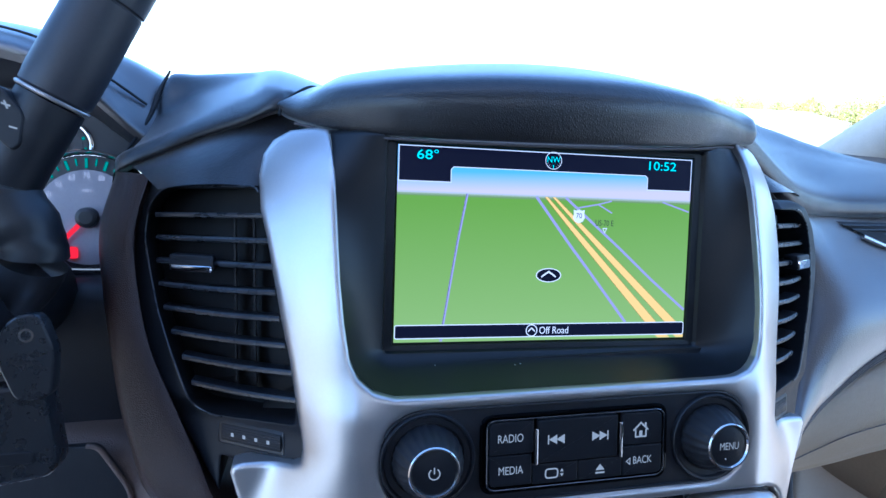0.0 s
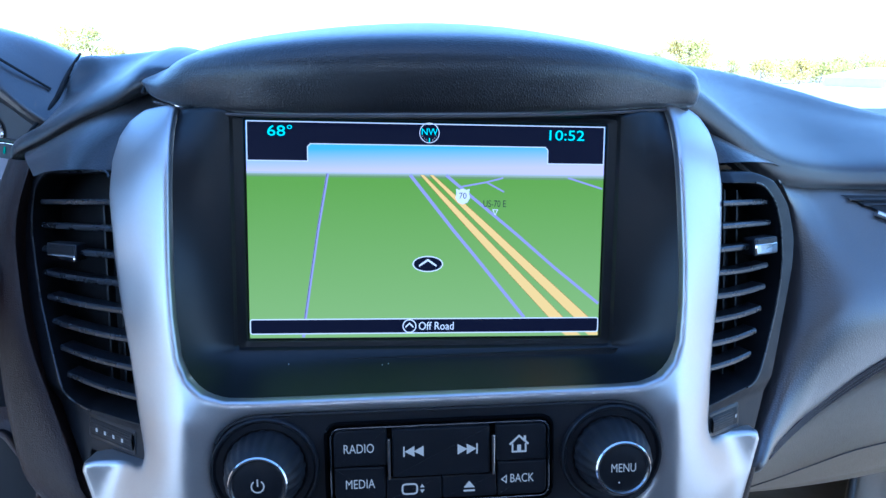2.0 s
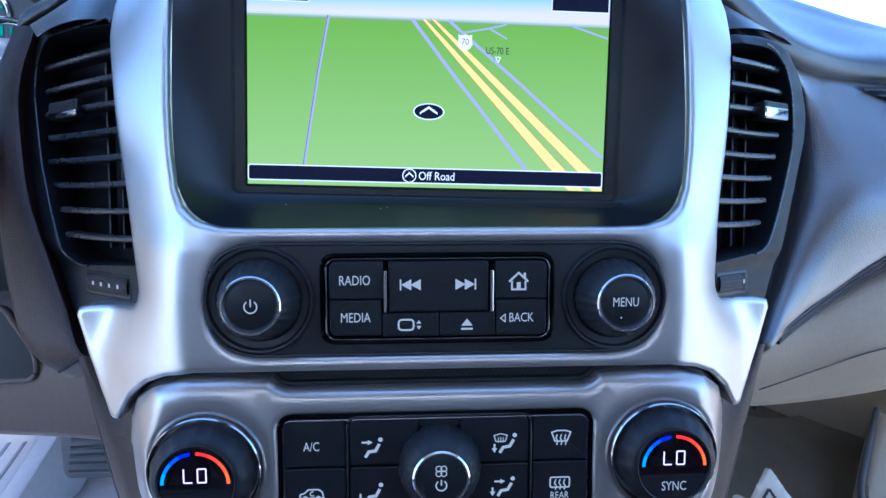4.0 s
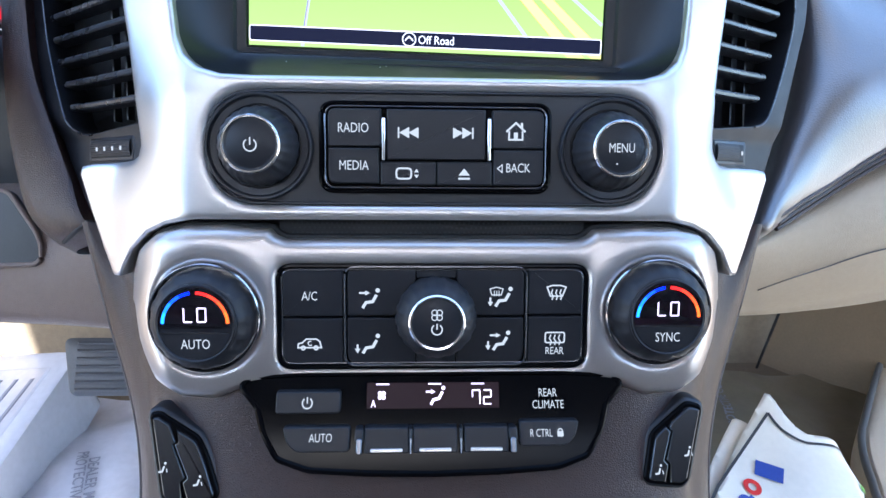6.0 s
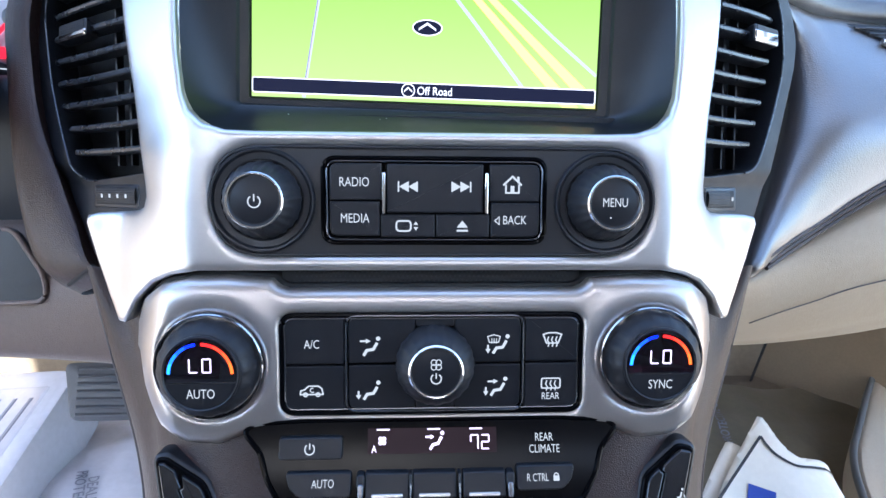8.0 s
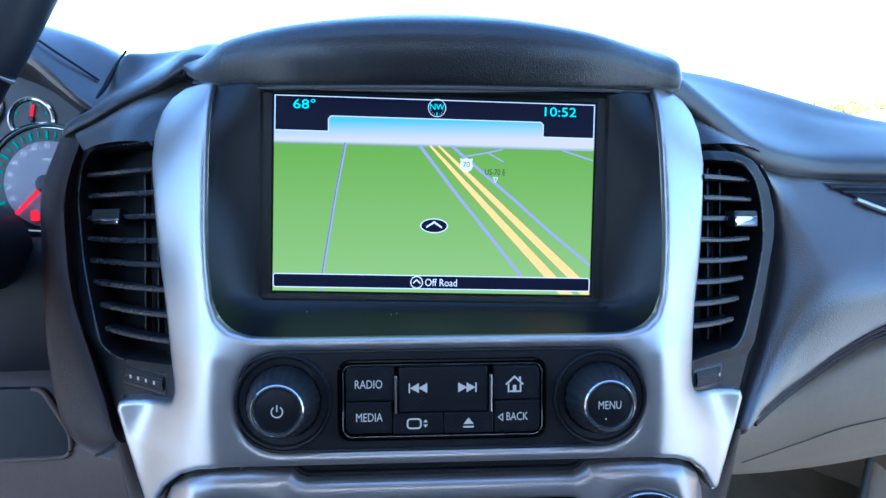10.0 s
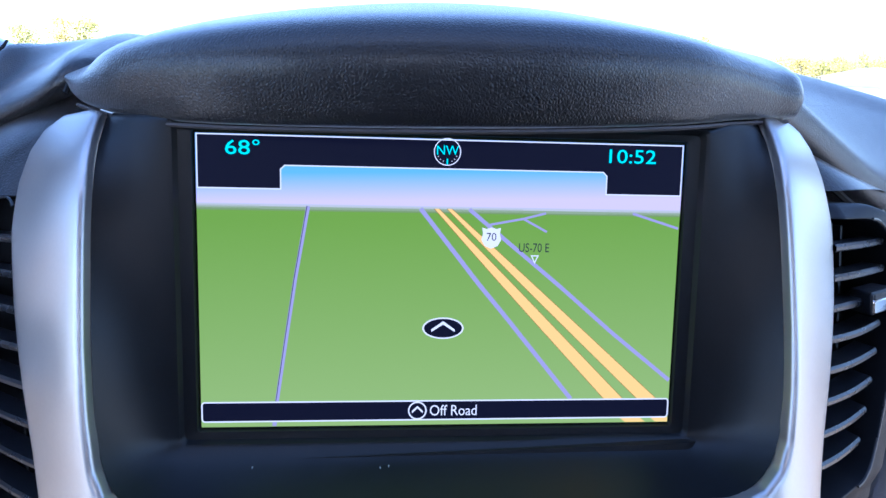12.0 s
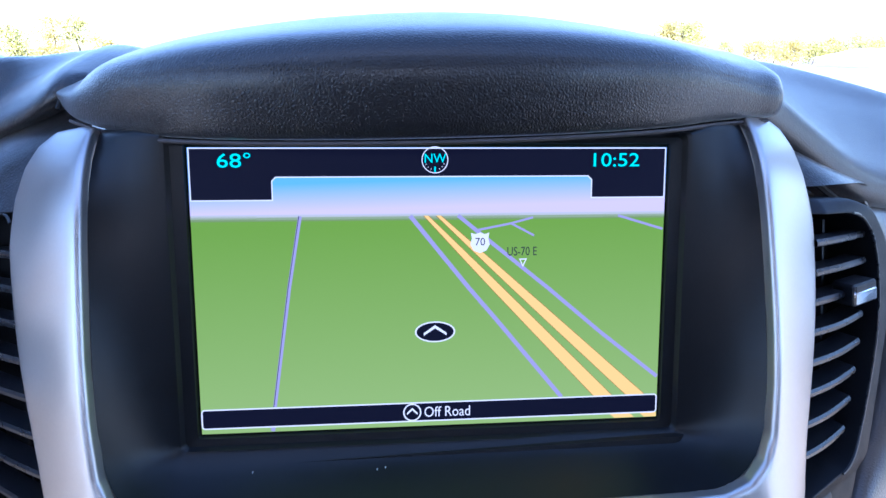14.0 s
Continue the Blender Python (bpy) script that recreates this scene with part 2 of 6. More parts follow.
def loft(name, curves, material, parent=None, label="", n=6, along=8, thick=0.0, raw=False):
    """A smooth skin through a list of equally long curves in (u, v, w)."""
    C = [crom(c, along) for c in curves] if along > 1 else [[np.array(p, float) for p in c] for c in curves]
    cols = [crom([c[i] for c in C], n) for i in range(len(C[0]))]
    rows = len(cols[0])
    pts = [tuple(cols[i][k]) for k in range(rows) for i in range(len(cols))]
    m = len(cols)
    faces = [(k * m + i, k * m + i + 1, (k + 1) * m + i + 1, (k + 1) * m + i) for k in range(rows - 1) for i in range(m - 1)]
    ob = obj(name, pts if raw else [D(*p) for p in pts], faces, material, parent, label)
    if thick:
        md = ob.modifiers.new("thickness", "SOLIDIFY")
        md.thickness, md.offset = thick, -1
    return ob


def sd(poly, X, Y):
    """Signed distance to a closed outline, negative inside."""
    A = np.array([p[:2] for p in poly], float)
    B = np.roll(A, -1, axis=0)
    d2 = np.full(X.shape, 1e18)
    inside = np.zeros(X.shape, bool)
    for (ax, ay), (bx, by) in zip(A, B):
        ex, ey = bx - ax, by - ay
        t = np.clip(((X - ax) * ex + (Y - ay) * ey) / max(ex * ex + ey * ey, 1e-12), 0, 1)
        d2 = np.minimum(d2, (X - ax - t * ex) ** 2 + (Y - ay - t * ey) ** 2)
        if ay != by:
            inside ^= ((ay > Y) != (by > Y)) & (X < ex * (Y - ay) / ey + ax)
    return np.where(inside, -1, 1) * np.sqrt(d2)


def along_loop(poly, step):
    """A closed outline with points at most a step apart."""
    out = []
    for i, p in enumerate(poly):
        q = poly[(i + 1) % len(poly)]
        n = max(1, math.ceil(math.hypot(q[0] - p[0], q[1] - p[1]) / step))
        out += [(p[0] + (q[0] - p[0]) * k / n, p[1] + (q[1] - p[1]) * k / n) for k in range(n)]
    return out


def sheet(name, outer, holes, wf, step, material, parent=None, label="", rnd=3.0, hrnd=2.0, depth=8.0):
    """A moulded panel: outline with holes, height wf(U, V), edges rounded and turned back."""
    loops = [along_loop([tuple(p[:2]) for p in q], step) for q in [outer] + list(holes)]
    P, E = [], []
    for q in loops:
        k = len(P)
        P += q
        E += [(k + i, k + (i + 1) % len(q)) for i in range(len(q))]

    def dist(pts):
        A = np.array(pts, float)
        a = -sd(outer, A[:, 0], A[:, 1])
        h = np.full(len(A), 1e9)
        for q in holes:
            h = np.minimum(h, sd(q, A[:, 0], A[:, 1]))
        return a, h
    extra = []
    for n, q in enumerate(loops):
        r = hrnd if n else rnd
        for k in (0.03, 0.1, 0.22, 0.42, 0.7, 1.1) if r else ():
            extra += [(p, k * r) for p in inset(q, -k * r if n else k * r)]
    if extra:
        a, h = dist([p for p, d in extra])
        P += [p for (p, d), s in zip(extra, np.minimum(a, h)) if s > 0.9 * d]
    A = np.array(outer, float)[:, :2]
    g = max(step * 1.8, 2.6)
    U, V = np.meshgrid(np.arange(A[:, 0].min(), A[:, 0].max(), g), np.arange(A[:, 1].min(), A[:, 1].max(), g))
    V[:, ::2] += g / 2
    grid = list(zip(U.ravel().tolist(), V.ravel().tolist()))
    a, h = dist(grid)
    ok = (a > max(1.15 * rnd, 1.0) + 0.5 * g) & (h > max(1.15 * hrnd, 1.0) + 0.5 * g)
    P += [p for p, s in zip(grid, ok) if s]
    res = geometry.delaunay_2d_cdt([Vector(p) for p in P], E, [], 0, 1e-4)
    Q = [(p.x, p.y) for p in res[0]]
    tris = [tuple(f) for f in res[2]]
    mid = [tuple(np.mean([Q[i] for i in f], axis=0)) for f in tris]
    a, h = dist(mid)
    tris = [f for f, s in zip(tris, np.minimum(a, h)) if s > 0]
    a, h = dist(Q)
    A = np.array(Q)
    W = np.broadcast_to(wf(A[:, 0], A[:, 1]), (len(A),)).copy()
    for d, r in ((np.maximum(a, 0), rnd), (np.maximum(h, 0), hrnd)):
        if r:
            q = np.clip(1 - d / r, 0, 1)
            W -= r * (1 - np.sqrt(np.maximum(1 - q * q, 0))) * 0.8
    used = sorted({i for f in tris for i in f})
    at = {k: i for i, k in enumerate(used)}
    pts = [(Q[k][0], Q[k][1], float(W[k])) for k in used]
    faces = [tuple(at[i] for i in f) for f in tris]
    edges = {}
    for f in faces:
        for k in range(len(f)):
            e = (f[k], f[(k + 1) % len(f)])
            if (e[1], e[0]) in edges:
                del edges[(e[1], e[0])]
            else:
                edges[e] = 1
    back = {}
    for p, q in list(edges):
        for i in (p, q):
            if i not in back:
                back[i] = len(pts)
                pts.append((pts[i][0], pts[i][1], pts[i][2] - depth))
        faces.append((q, p, back[p], back[q]))
    return obj(name, [D(*p) for p in pts], faces, material, parent, label, True, 80)


def box(name, lo, hi, material, parent=None, label="", bevel=0.0):
    """A box in world metres, with softened edges."""
    bm = bmesh.new()
    bmesh.ops.create_cube(bm, size=1)
    lo, hi = Vector(lo), Vector(hi)
    for v in bm.verts:
        v.co = Vector((lo[i] + (v.co[i] + 0.5) * (hi[i] - lo[i]) for i in range(3)))
    if bevel:
        bmesh.ops.bevel(bm, geom=bm.edges[:], offset=bevel, segments=3, affect="EDGES", profile=0.6)
    bm.verts.index_update()
    v, f = [x.co.copy() for x in bm.verts], [tuple(x.index for x in g.verts) for g in bm.faces]
    bm.free()
    return obj(name, v, f, material, parent, label)


def tube(name, line, radii, material, parent=None, seg=14, label="", raw=False, cap=True):
    """A round bar along a curve in (u, v, w)."""
    C = [Vector(p) if raw else D(*p) for p in line]
    up, pts, faces = Vector((0, 0, 1)), [], []
    R = radii if isinstance(radii, (list, tuple)) else [radii] * len(C)
    for i, p in enumerate(C):
        d = (C[min(i + 1, len(C) - 1)] - C[max(i - 1, 0)]).normalized()
        a = d.cross(up if abs(d.z) < 0.95 else Vector((1, 0, 0))).normalized()
        b = d.cross(a)
        pts += [p + (a * math.cos(2 * math.pi * k / seg) + b * math.sin(2 * math.pi * k / seg)) * R[i] * 0.001 for k in range(seg)]
    for i in range(len(C) - 1):
        for k in range(seg):
            j = (k + 1) % seg
            faces.append((i * seg + k, i * seg + j, (i + 1) * seg + j, (i + 1) * seg + k))
    if cap:
        faces += [tuple(range(seg))[::-1], tuple(range((len(C) - 1) * seg, len(C) * seg))]
    return obj(name, pts, faces, material, parent, label)

C0 = 1.5        # the stack's middle, right of the display's middle


def mirror(pts):
    """A closed outline from its right half, given from top to bottom about the stack's middle."""
    return [(C0 + p[0], p[1]) for p in pts] + [(C0 - p[0], p[1]) for p in reversed(pts)]


# ---- silver centre stack ----
INNER = [(122.3, 62.5), (121, 50), (120, 35), (119.2, 5), (118.5, -15), (117, -35), (114.5, -53), (111, -61), (104, -67), (94, -70), (80, -70.5), (60, -70.5)]
OUTER = [(128, 64), (140, 63), (149, 58), (154.5, 50), (156.5, 38), (155.3, 20), (151.8, 5), (148.4, -15), (145, -35), (141, -55), (138.2, -75), (136.4, -95), (136.7, -101),
         (138.2, -105.4), (142, -107.3), (155, -108.2), (167, -108.8), (172.5, -110), (173.5, -114), (168.5, -132), (162.5, -150), (157, -163), (152, -163),
         (143, -150), (132, -141), (121, -136.5), (108, -134)]
smooth = lambda knots, deg=3: np.poly1d(np.polyfit([k[0] for k in knots], [k[1] for k in knots], deg))
A_IN = smooth([(66, 122.5), (50, 121), (35, 120), (5, 119.2), (-15, 118.5), (-35, 117), (-55, 114.5), (-75, 111)])
A_OUT = smooth([(66, 160), (35, 156.5), (20, 155.3), (5, 151.8), (-15, 148.4), (-35, 145), (-55, 141), (-75, 138.2)])
W_IN = smooth([(66, -14), (58, -4), (50, 3.5), (35, 10), (20, 15), (5, 18.5), (-15, 22), (-35, 25.5), (-55, 29), (-75, 33)], 5)
W_OUT = smooth([(66, -42), (50, -28), (35, -18), (20, -9), (5, -2.5), (-15, 3.5), (-35, 8), (-55, 13), (-75, 16)])


def w_fascia(u, v):
    """The stack's moulded face: level round the radio, falling back along the pillars."""
    a = np.abs(u - C0)
    low = np.clip((-100 - v) / 30, 0, 1)
    t = np.maximum(a - 109, 0) / (38 + 14 * low)
    t = np.maximum(t - 0.07 * np.log1p(np.exp(np.clip((t - 1) / 0.07, -30, 30))), 0)
    face = 35 - 31 * t ** (1.7 - 0.35 * low) - 0.12 * 9.0 * np.log1p(np.exp(np.clip((a - 150) / 9.0, -30, 30)))
    c = np.clip(v, -80, 70)
    k = (a - A_IN(c)) / (A_OUT(c) - A_IN(c))
    pillar = W_IN(c) - (W_IN(c) - W_OUT(c)) * np.clip(k, 0, 1) ** 1.2 - np.maximum(k - 1, 0) * 30
    m = np.clip((v + 104) / 46, 0, 1)
    m = m * m * (3 - 2 * m) * np.clip((a - 96) / 18, 0, 1)
    return face * (1 - m) + pillar * m


RADIO_HOLE = rect(C0 - 100.5, -127, C0 + 102, -77, 25, 10)
stack = thing("centre_stack_trim", "satin silver painted centre stack trim around display and radio", "car trim", (0, -100, 30))
lean_out = lambda p: 2.2 * min(1.0, max(0.0, (p[1] + 105) / 20)) if p[0] > 134 else 0.0     # the driver pillar is the wider one
u_shape = [(C0 + p[0] - lean_out(p), p[1]) for p in OUTER] + [(C0 - p[0] - lean_out(p), p[1]) for p in reversed(OUTER)] + [(C0 - p[0], p[1]) for p in INNER] + [(C0 + p[0], p[1]) for p in reversed(INNER)]
sheet("fascia_plate", u_shape, [RADIO_HOLE], w_fascia, 1.5, SILVER, stack, "", rnd=3.0, hrnd=4.0, depth=12)
# added near-black sheet that gives the joints of the stack their shade
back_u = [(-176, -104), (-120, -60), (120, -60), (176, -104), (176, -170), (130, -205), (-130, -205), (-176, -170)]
sheet("carcass", [(C0 + p[0], p[1]) for p in back_u], [], lambda u, v: 8 - np.clip(np.abs(u - C0) - 90, 0, None) * 0.55, 6.0, DARK, stack, "near-black sheet added to read as shade in the joints", 0, 0, 20)

# ---- display ----
RS = radians(-1.4)     # the display sits a touch turned in its frame


def turned(p):
    return (p[0] * math.cos(RS) - p[1] * math.sin(RS), p[0] * math.sin(RS) + p[1] * math.cos(RS), *p[2:])


display = thing("infotainment_display", "lit touch display showing a green navigation map, in a black recess", "car display", (0, 0, 0))


def dense(q):
    """Splits the four straight sides of a rounded frame."""
    out, n = [], len(q) // 4
    for i, p in enumerate(q):
        out.append(p)
        if i % n == n - 1:
            e = q[(i + 1) % len(q)]
            out += [(p[0] + (e[0] - p[0]) * k / 12, p[1] + (e[1] - p[1]) * k / 12) for k in range(1, 12)]
    return out


def ring_pts(hu, hv0, hv1, r, w, n=8):
    q = [turned(p) for p in dense(rect(-hu, hv0, hu, hv1, r, n))]
    return [(p[0], p[1], w) for p in q]


def recess():
    rings = [ring_pts(87.6, -53.2, 53.2, 1.2, 0.0), ring_pts(88.2, -53.8, 53.8, 1.5, 1.4), ring_pts(92.5, -56.5, 56.0, 2.5, 1.8), ring_pts(93.6, -57.4, 57.2, 3, 4.0)]
    outer = [(C0 + p[0] * (float(A_IN(max(-75, p[1]))) - 0.2) / 110.5, p[1]) for p in dense(rpoly([(-110.5, -70.3), (110.5, -70.3), (110.5, 63), (-110.5, 63)], [24, 24, 3, 3], 8))]
    m = len(outer)
    for k, f in ((0.06, 0.0), (0.45, 0.26), (0.80, 0.66), (1.0, 1.0)):
        a = rings[3]
        rings.append([(a[i][0] * (1 - k) + outer[i][0] * k, a[i][1] * (1 - k) + outer[i][1] * k, 4.4 + ((float(W_IN(outer[i][1])) if outer[i][1] > -50 else float(w_fascia(*outer[i]))) - 5.6 - 4.4) * f) for i in range(m)])
    pts = [p for r in rings for p in r]
    faces = [(k * m + i, k * m + (i + 1) % m, (k + 1) * m + (i + 1) % m, (k + 1) * m + i) for k in range(len(rings) - 1) for i in range(m)]
    return dash("bezel", pts, [f[::-1] for f in faces], BEZEL, display, "matt black recessed bezel")


recess()
# added plate: blocks outside light leaking through the gap round the screen
plate("back_plate", [turned(p) for p in rect(-96, -60, 96, 60)], -1.2, 6, 0.5, DARK, display, "dark plate added behind the screen to stop light leaks")
S_NAVY, S_GREEN = glow("map_navy", (14, 16, 34), 1, 0.06), glow("map_green", (106, 166, 72), 1, 0.12)
S_SKY, S_WHITE, S_CYAN = glow("map_sky", (140, 180, 240)), glow("map_white", (225, 225, 235)), glow("map_cyan", (40, 225, 225))
S_LILAC, S_YELLOW, S_BROWN = glow("map_lilac", (158, 152, 192)), glow("map_yellow", (246, 200, 118)), glow("map_brown", (150, 100, 50))
S_INK = glow("map_ink", (40, 40, 60))


def map_gradient(m, low, high, v0, v1, axis="Z", spread=None):
    """Colour running up the lit map."""
    nt = m.node_tree
    tc, sep = nt.nodes.new("ShaderNodeTexCoord"), nt.nodes.new("ShaderNodeSeparateXYZ")
    nt.links.new(tc.outputs["Object"], sep.inputs[0])
    r = nt.nodes.new("ShaderNodeMapRange")
    r.inputs["From Min"].default_value, r.inputs["From Max"].default_value = v0 * 0.001 * CT, v1 * 0.001 * CT
    nt.links.new(sep.outputs["Z"], r.inputs["Value"])
    mx = nt.nodes.new("ShaderNodeMix")
    mx.data_type = "RGBA"
    mx.inputs["A"].default_value, mx.inputs["B"].default_value = (*lin(*low), 1), (*lin(*high), 1)
    nt.links.new(r.outputs["Result"], mx.inputs["Factor"])
    nt.links.new(mx.outputs["Result"], nt.nodes["Principled BSDF"].inputs["Emission Color"])


map_gradient(S_SKY, (208, 192, 228), (112, 176, 246), 31, 41)
map_gradient(S_GREEN, (146, 174, 98), (113, 154, 54), -48, 25)
sf = lambda name, poly, w, m: flat(name, [turned(p) for p in poly], w, m, display)
sl = lambda name, st, w, m, polys=(): lines(name, [([turned(p) for p in l], k, c) for l, k, c in st], w, m, display, polys=[[turned(p) for p in q] for q in polys])
sw = lambda name, body, u, v, w, size, m, squash=0.9, align="CENTER", bold=0.0: words(name, body, *turned((u, v)), w, size, m, display, squash, align=align, turn=-1.4, bold=bold)
sf("screen", rect(-87, -52.5, 87, 52.5), 0.30, S_GREEN)
sf("map_sky", rect(-87, 28.5, 87, 52.5), 0.42, S_SKY)
# soft horizon between the sky and the fields
for i in range(4):
    sf("horizon_haze", rect(-87, 27.7 - 0.5 * i, 87, 28.6 - 0.5 * i), 0.44, glow("horizon_haze", tuple(int(208 * (1 - (i + 1) / 5) + 100 * (i + 1) / 5 + d) for d in (0, 8 * i, -10 * i)), 1.0))
# roads, drawn as the guide lines of the map
sl("field_line", [([(-48.8, 28.0), (-53.4, 2.3), (-56.8, -20), (-60.2, -43.0)], 1.35, False)], 0.50, S_LILAC)
sl("field_line", [([(-49.2, 28.0), (-53.8, 2.3), (-57.2, -20), (-60.6, -43.0)], 0.25, False)], 0.52, S_INK)
sl("field_line", [([(-61.0, -50.5), (-61.2, -52.3)], 1.5, False)], 0.50, S_LILAC)
sl("field_line", [([(-9.2, 27.8), (12.3, 0.8), (22.8, -11.6), (48.6, -43.0)], 1.6, False)], 0.50, S_LILAC)
sl("field_line", [([(8.4, 27.8), (16.4, 21.2), (42.6, 0.0), (63.6, -17.8), (86.6, -36.0)], 1.45, False)], 0.50, S_LILAC)
sl("field_line", [([(15.8, 22.3), (28.0, 24.6), (36.5, 26.8)], 0.8, False), ([(28.3, 24.6), (37, 20.0)], 0.8, False)], 0.51, S_LILAC)
sl("field_line", [([(69, 27.2), (86.6, 21.9)], 0.9, False)], 0.50, S_LILAC)


def road(a, b, c, k):
    P = [(a[0], a[1]), (b[0], b[1]), (c[0], c[1])]
    L = crom(P, 6)
    w = np.linspace(k[0], k[1], len(L))
    for nm, grow, ww, m in (("road_edge", 0.5, 0.52, S_BROWN), ("road", 0.0, 0.56, S_YELLOW)):
        sf(nm, [(p[0] - (q + grow) / 2, p[1]) for p, q in zip(L, w)] + [(p[0] + (q + grow) / 2, p[1]) for p, q in reversed(list(zip(L, w)))], ww, m)


road((-3.4, 27.8), (23.2, 0.2), (65.0, -43.0), (1.6, 7.2))
road((1.2, 27.8), (31.2, 0.0), (78.0, -43.0), (1.6, 7.4))
sf("road", [(68, -50.6), (76, -50.6), (78, -52.3), (70, -52.3)], 0.56, S_YELLOW)
sf("road", [(80, -50.6), (86.8, -50.6), (86.8, -52.3), (82, -52.3)], 0.56, S_YELLOW)
# top bar with its cut-out, and the bottom bar
top = [(-86.5, 52.2), (86.5, 52.2), (86.5, 34.0), (58.4, 34.0), (58.4, 40.6), (57, 42.0), (-56.8, 42.0), (-58.2, 40.6), (-58.2, 33.8), (-86.5, 33.8)]
sf("top_bar", top, 0.70, S_NAVY)
sl("bar_outline", [(top, 0.42, True)], 0.74, S_WHITE)
sf("bottom_bar", rect(-86.6, -50.4, 86.6, -43.2, 1.2), 0.70, S_NAVY)
sl("bar_outline", [(rect(-86.6, -50.4, 86.6, -43.2, 1.2), 0.5, True)], 0.74, S_WHITE)
sw("temperature_text", "68°", -71.0, 47.6, 0.76, 5.1, S_CYAN, 1.28, bold=0.03)
sw("clock_text", "10:52", 67.0, 47.6, 0.76, 5.1, S_CYAN, 1.25, bold=0.03)
sl("compass_dial", [(circle(0.0, 48.0, 4.7, 36), 0.32, True)] + [(circle(0.0, 48, 3.6, 2, a, a + 3), 0.5, False) for a in (205, 225, 245, 295, 315, 335)], 0.76, S_WHITE)
sl("compass_needle", [([(0.0, 45.6), (0.0, 43.6)], 0.5, False)], 0.77, S_CYAN)
sw("compass_text", "NW", 0.0, 48.4, 0.78, 3.4, S_CYAN, 0.95)
sf("position_mark", [(0.0 - 0.3 + 7.6 * math.cos(a / 18 * math.pi), -15.8 + 4.0 * math.sin(a / 18 * math.pi)) for a in range(36)], 0.70, S_WHITE)
sf("position_mark", [(0.0 - 0.3 + 7.0 * math.cos(a / 18 * math.pi), -15.8 + 3.5 * math.sin(a / 18 * math.pi)) for a in range(36)], 0.74, S_NAVY)
sl("position_arrow", [], 0.78, S_WHITE, [[(-4.6, -17.2), (-0.3, -14.4), (4.0, -17.2), (4.0, -16.2), (-0.3, -13.2), (-4.6, -16.2)]])
shield = [(-3.4, 3.4), (-1.8, 2.9), (0, 3.5), (1.8, 2.9), (3.4, 3.4), (3.1, 1.2), (3.6, -1.0), (2.4, -3.2), (0, -4.2), (-2.4, -3.2), (-3.6, -1.0), (-3.1, 1.2)]
sf("road_shield", [(16.6 + p[0], 17.9 + p[1]) for p in shield], 0.70, S_WHITE)
sw("shield_text", "70", 16.6, 17.8, 0.74, 3.0, S_INK, 0.95)
sw("road_text", "US-70 E", 32.4, 14.0, 0.72, 3.4, S_INK, 0.75)
sl("road_pointer", [([(31.6, 11.2), (34.0, 11.2), (32.8, 8.6)], 0.4, True)], 0.72, S_WHITE)
sl("mode_icon", [(circle(-9.2, -46.9, 3.2, 32), 0.5, True)], 0.76, S_WHITE, [[(-11.2, -47.9), (-9.2, -46.0), (-7.2, -47.9), (-7.2, -47.0), (-9.2, -45.1), (-11.2, -47.0)]])
sw("mode_text", "Off Road", 4.2, -47.1, 0.76, 4.2, S_WHITE, 0.84)
# a few specks of dust on the lower bezel
for i, (u, v) in enumerate([(-24, -62.5), (-21, -62), (2, -64.5), (-68, -60.5)]):
    lathe("dust_speck", u, v, [(0.25, 12.0), (0.12, 13.2)], PRINT, display, 6)

# ---- radio controls ----
radio = thing("radio_control_panel", "matt black radio panel with two round knobs and lettered buttons", "radio", (0, -100, 34))
plate("panel", [(p[0], p[1]) for p in rect(C0 - 102, -128, C0 + 103.5, -76, 25, 10)], 33.0, 6, 0.8, BLACK, radio)
BAY = rect(-48.5, -120.5, 52.5, -82.8, 5.5, 6)
plate("button_bay", BAY, 34.0, 3, 0.5, GLOSS, radio)
tube("bay_edge", [(*p, 34.4) for p in inset(BAY, -0.4) + inset(BAY, -0.4)[:1]], 1.1, GLOSS, radio, 8, "raised gloss black edge round the buttons", cap=False)
tube("panel_edge", [(*p, 33.6) for p in rect(C0 - 100.5, -126.6, C0 + 102, -77.4, 24, 10) + [rect(C0 - 100.5, -126.6, C0 + 102, -77.4, 24, 10)[0]]], 0.8, BLACK, radio, 8, "rounded black edge of the panel", cap=False)


# bright line painted in for the glint on the bay's edge
ring = rect(-47.0, -119.4, 51.2, -83.8, 5.0, 6)
tube("bay_inner_edge", [(*p, 36.2) for p in ring + ring[:1]], 0.42, EDGE, radio, 6, "bright line standing for the glint round the buttons", cap=False)


def button(name, poly, w, parent, r=1.4, label="", m=None, tilt=0.0):
    return plate(name, rpoly(poly, r, 3), w, 3.2, 0.55, m or BUTTON, parent, label, tilt=tilt)


RB = {}
RB["radio"] = button("button", rect(-45.6, -101.4, -22.3, -84.8), 36.6, radio, [0.5, 0.5, 0.5, 3.5], "black RADIO button")
RB["media"] = button("button", rect(-45.6, -117.6, -23.2, -102.0), 36.6, radio, [3.5, 0.5, 0.5, 0.5], "black MEDIA button")
RB["seek"] = button("rocker_button", rect(-19.8, -107.0, 23.9, -85.0), 37.2, radio, 0.6, "wide black skip rocker")
RB["disp"] = button("button", rect(-22.6, -118.2, 2.0, -107.8), 36.4, radio, 0.6)
RB["eject"] = button("button", rect(2.5, -118.2, 27.0, -107.8), 36.4, radio, 0.6)
RB["home"] = button("button", rect(27.0, -101.8, 50.0, -85.0), 36.6, radio, [0.5, 0.5, 3.5, 0.5])
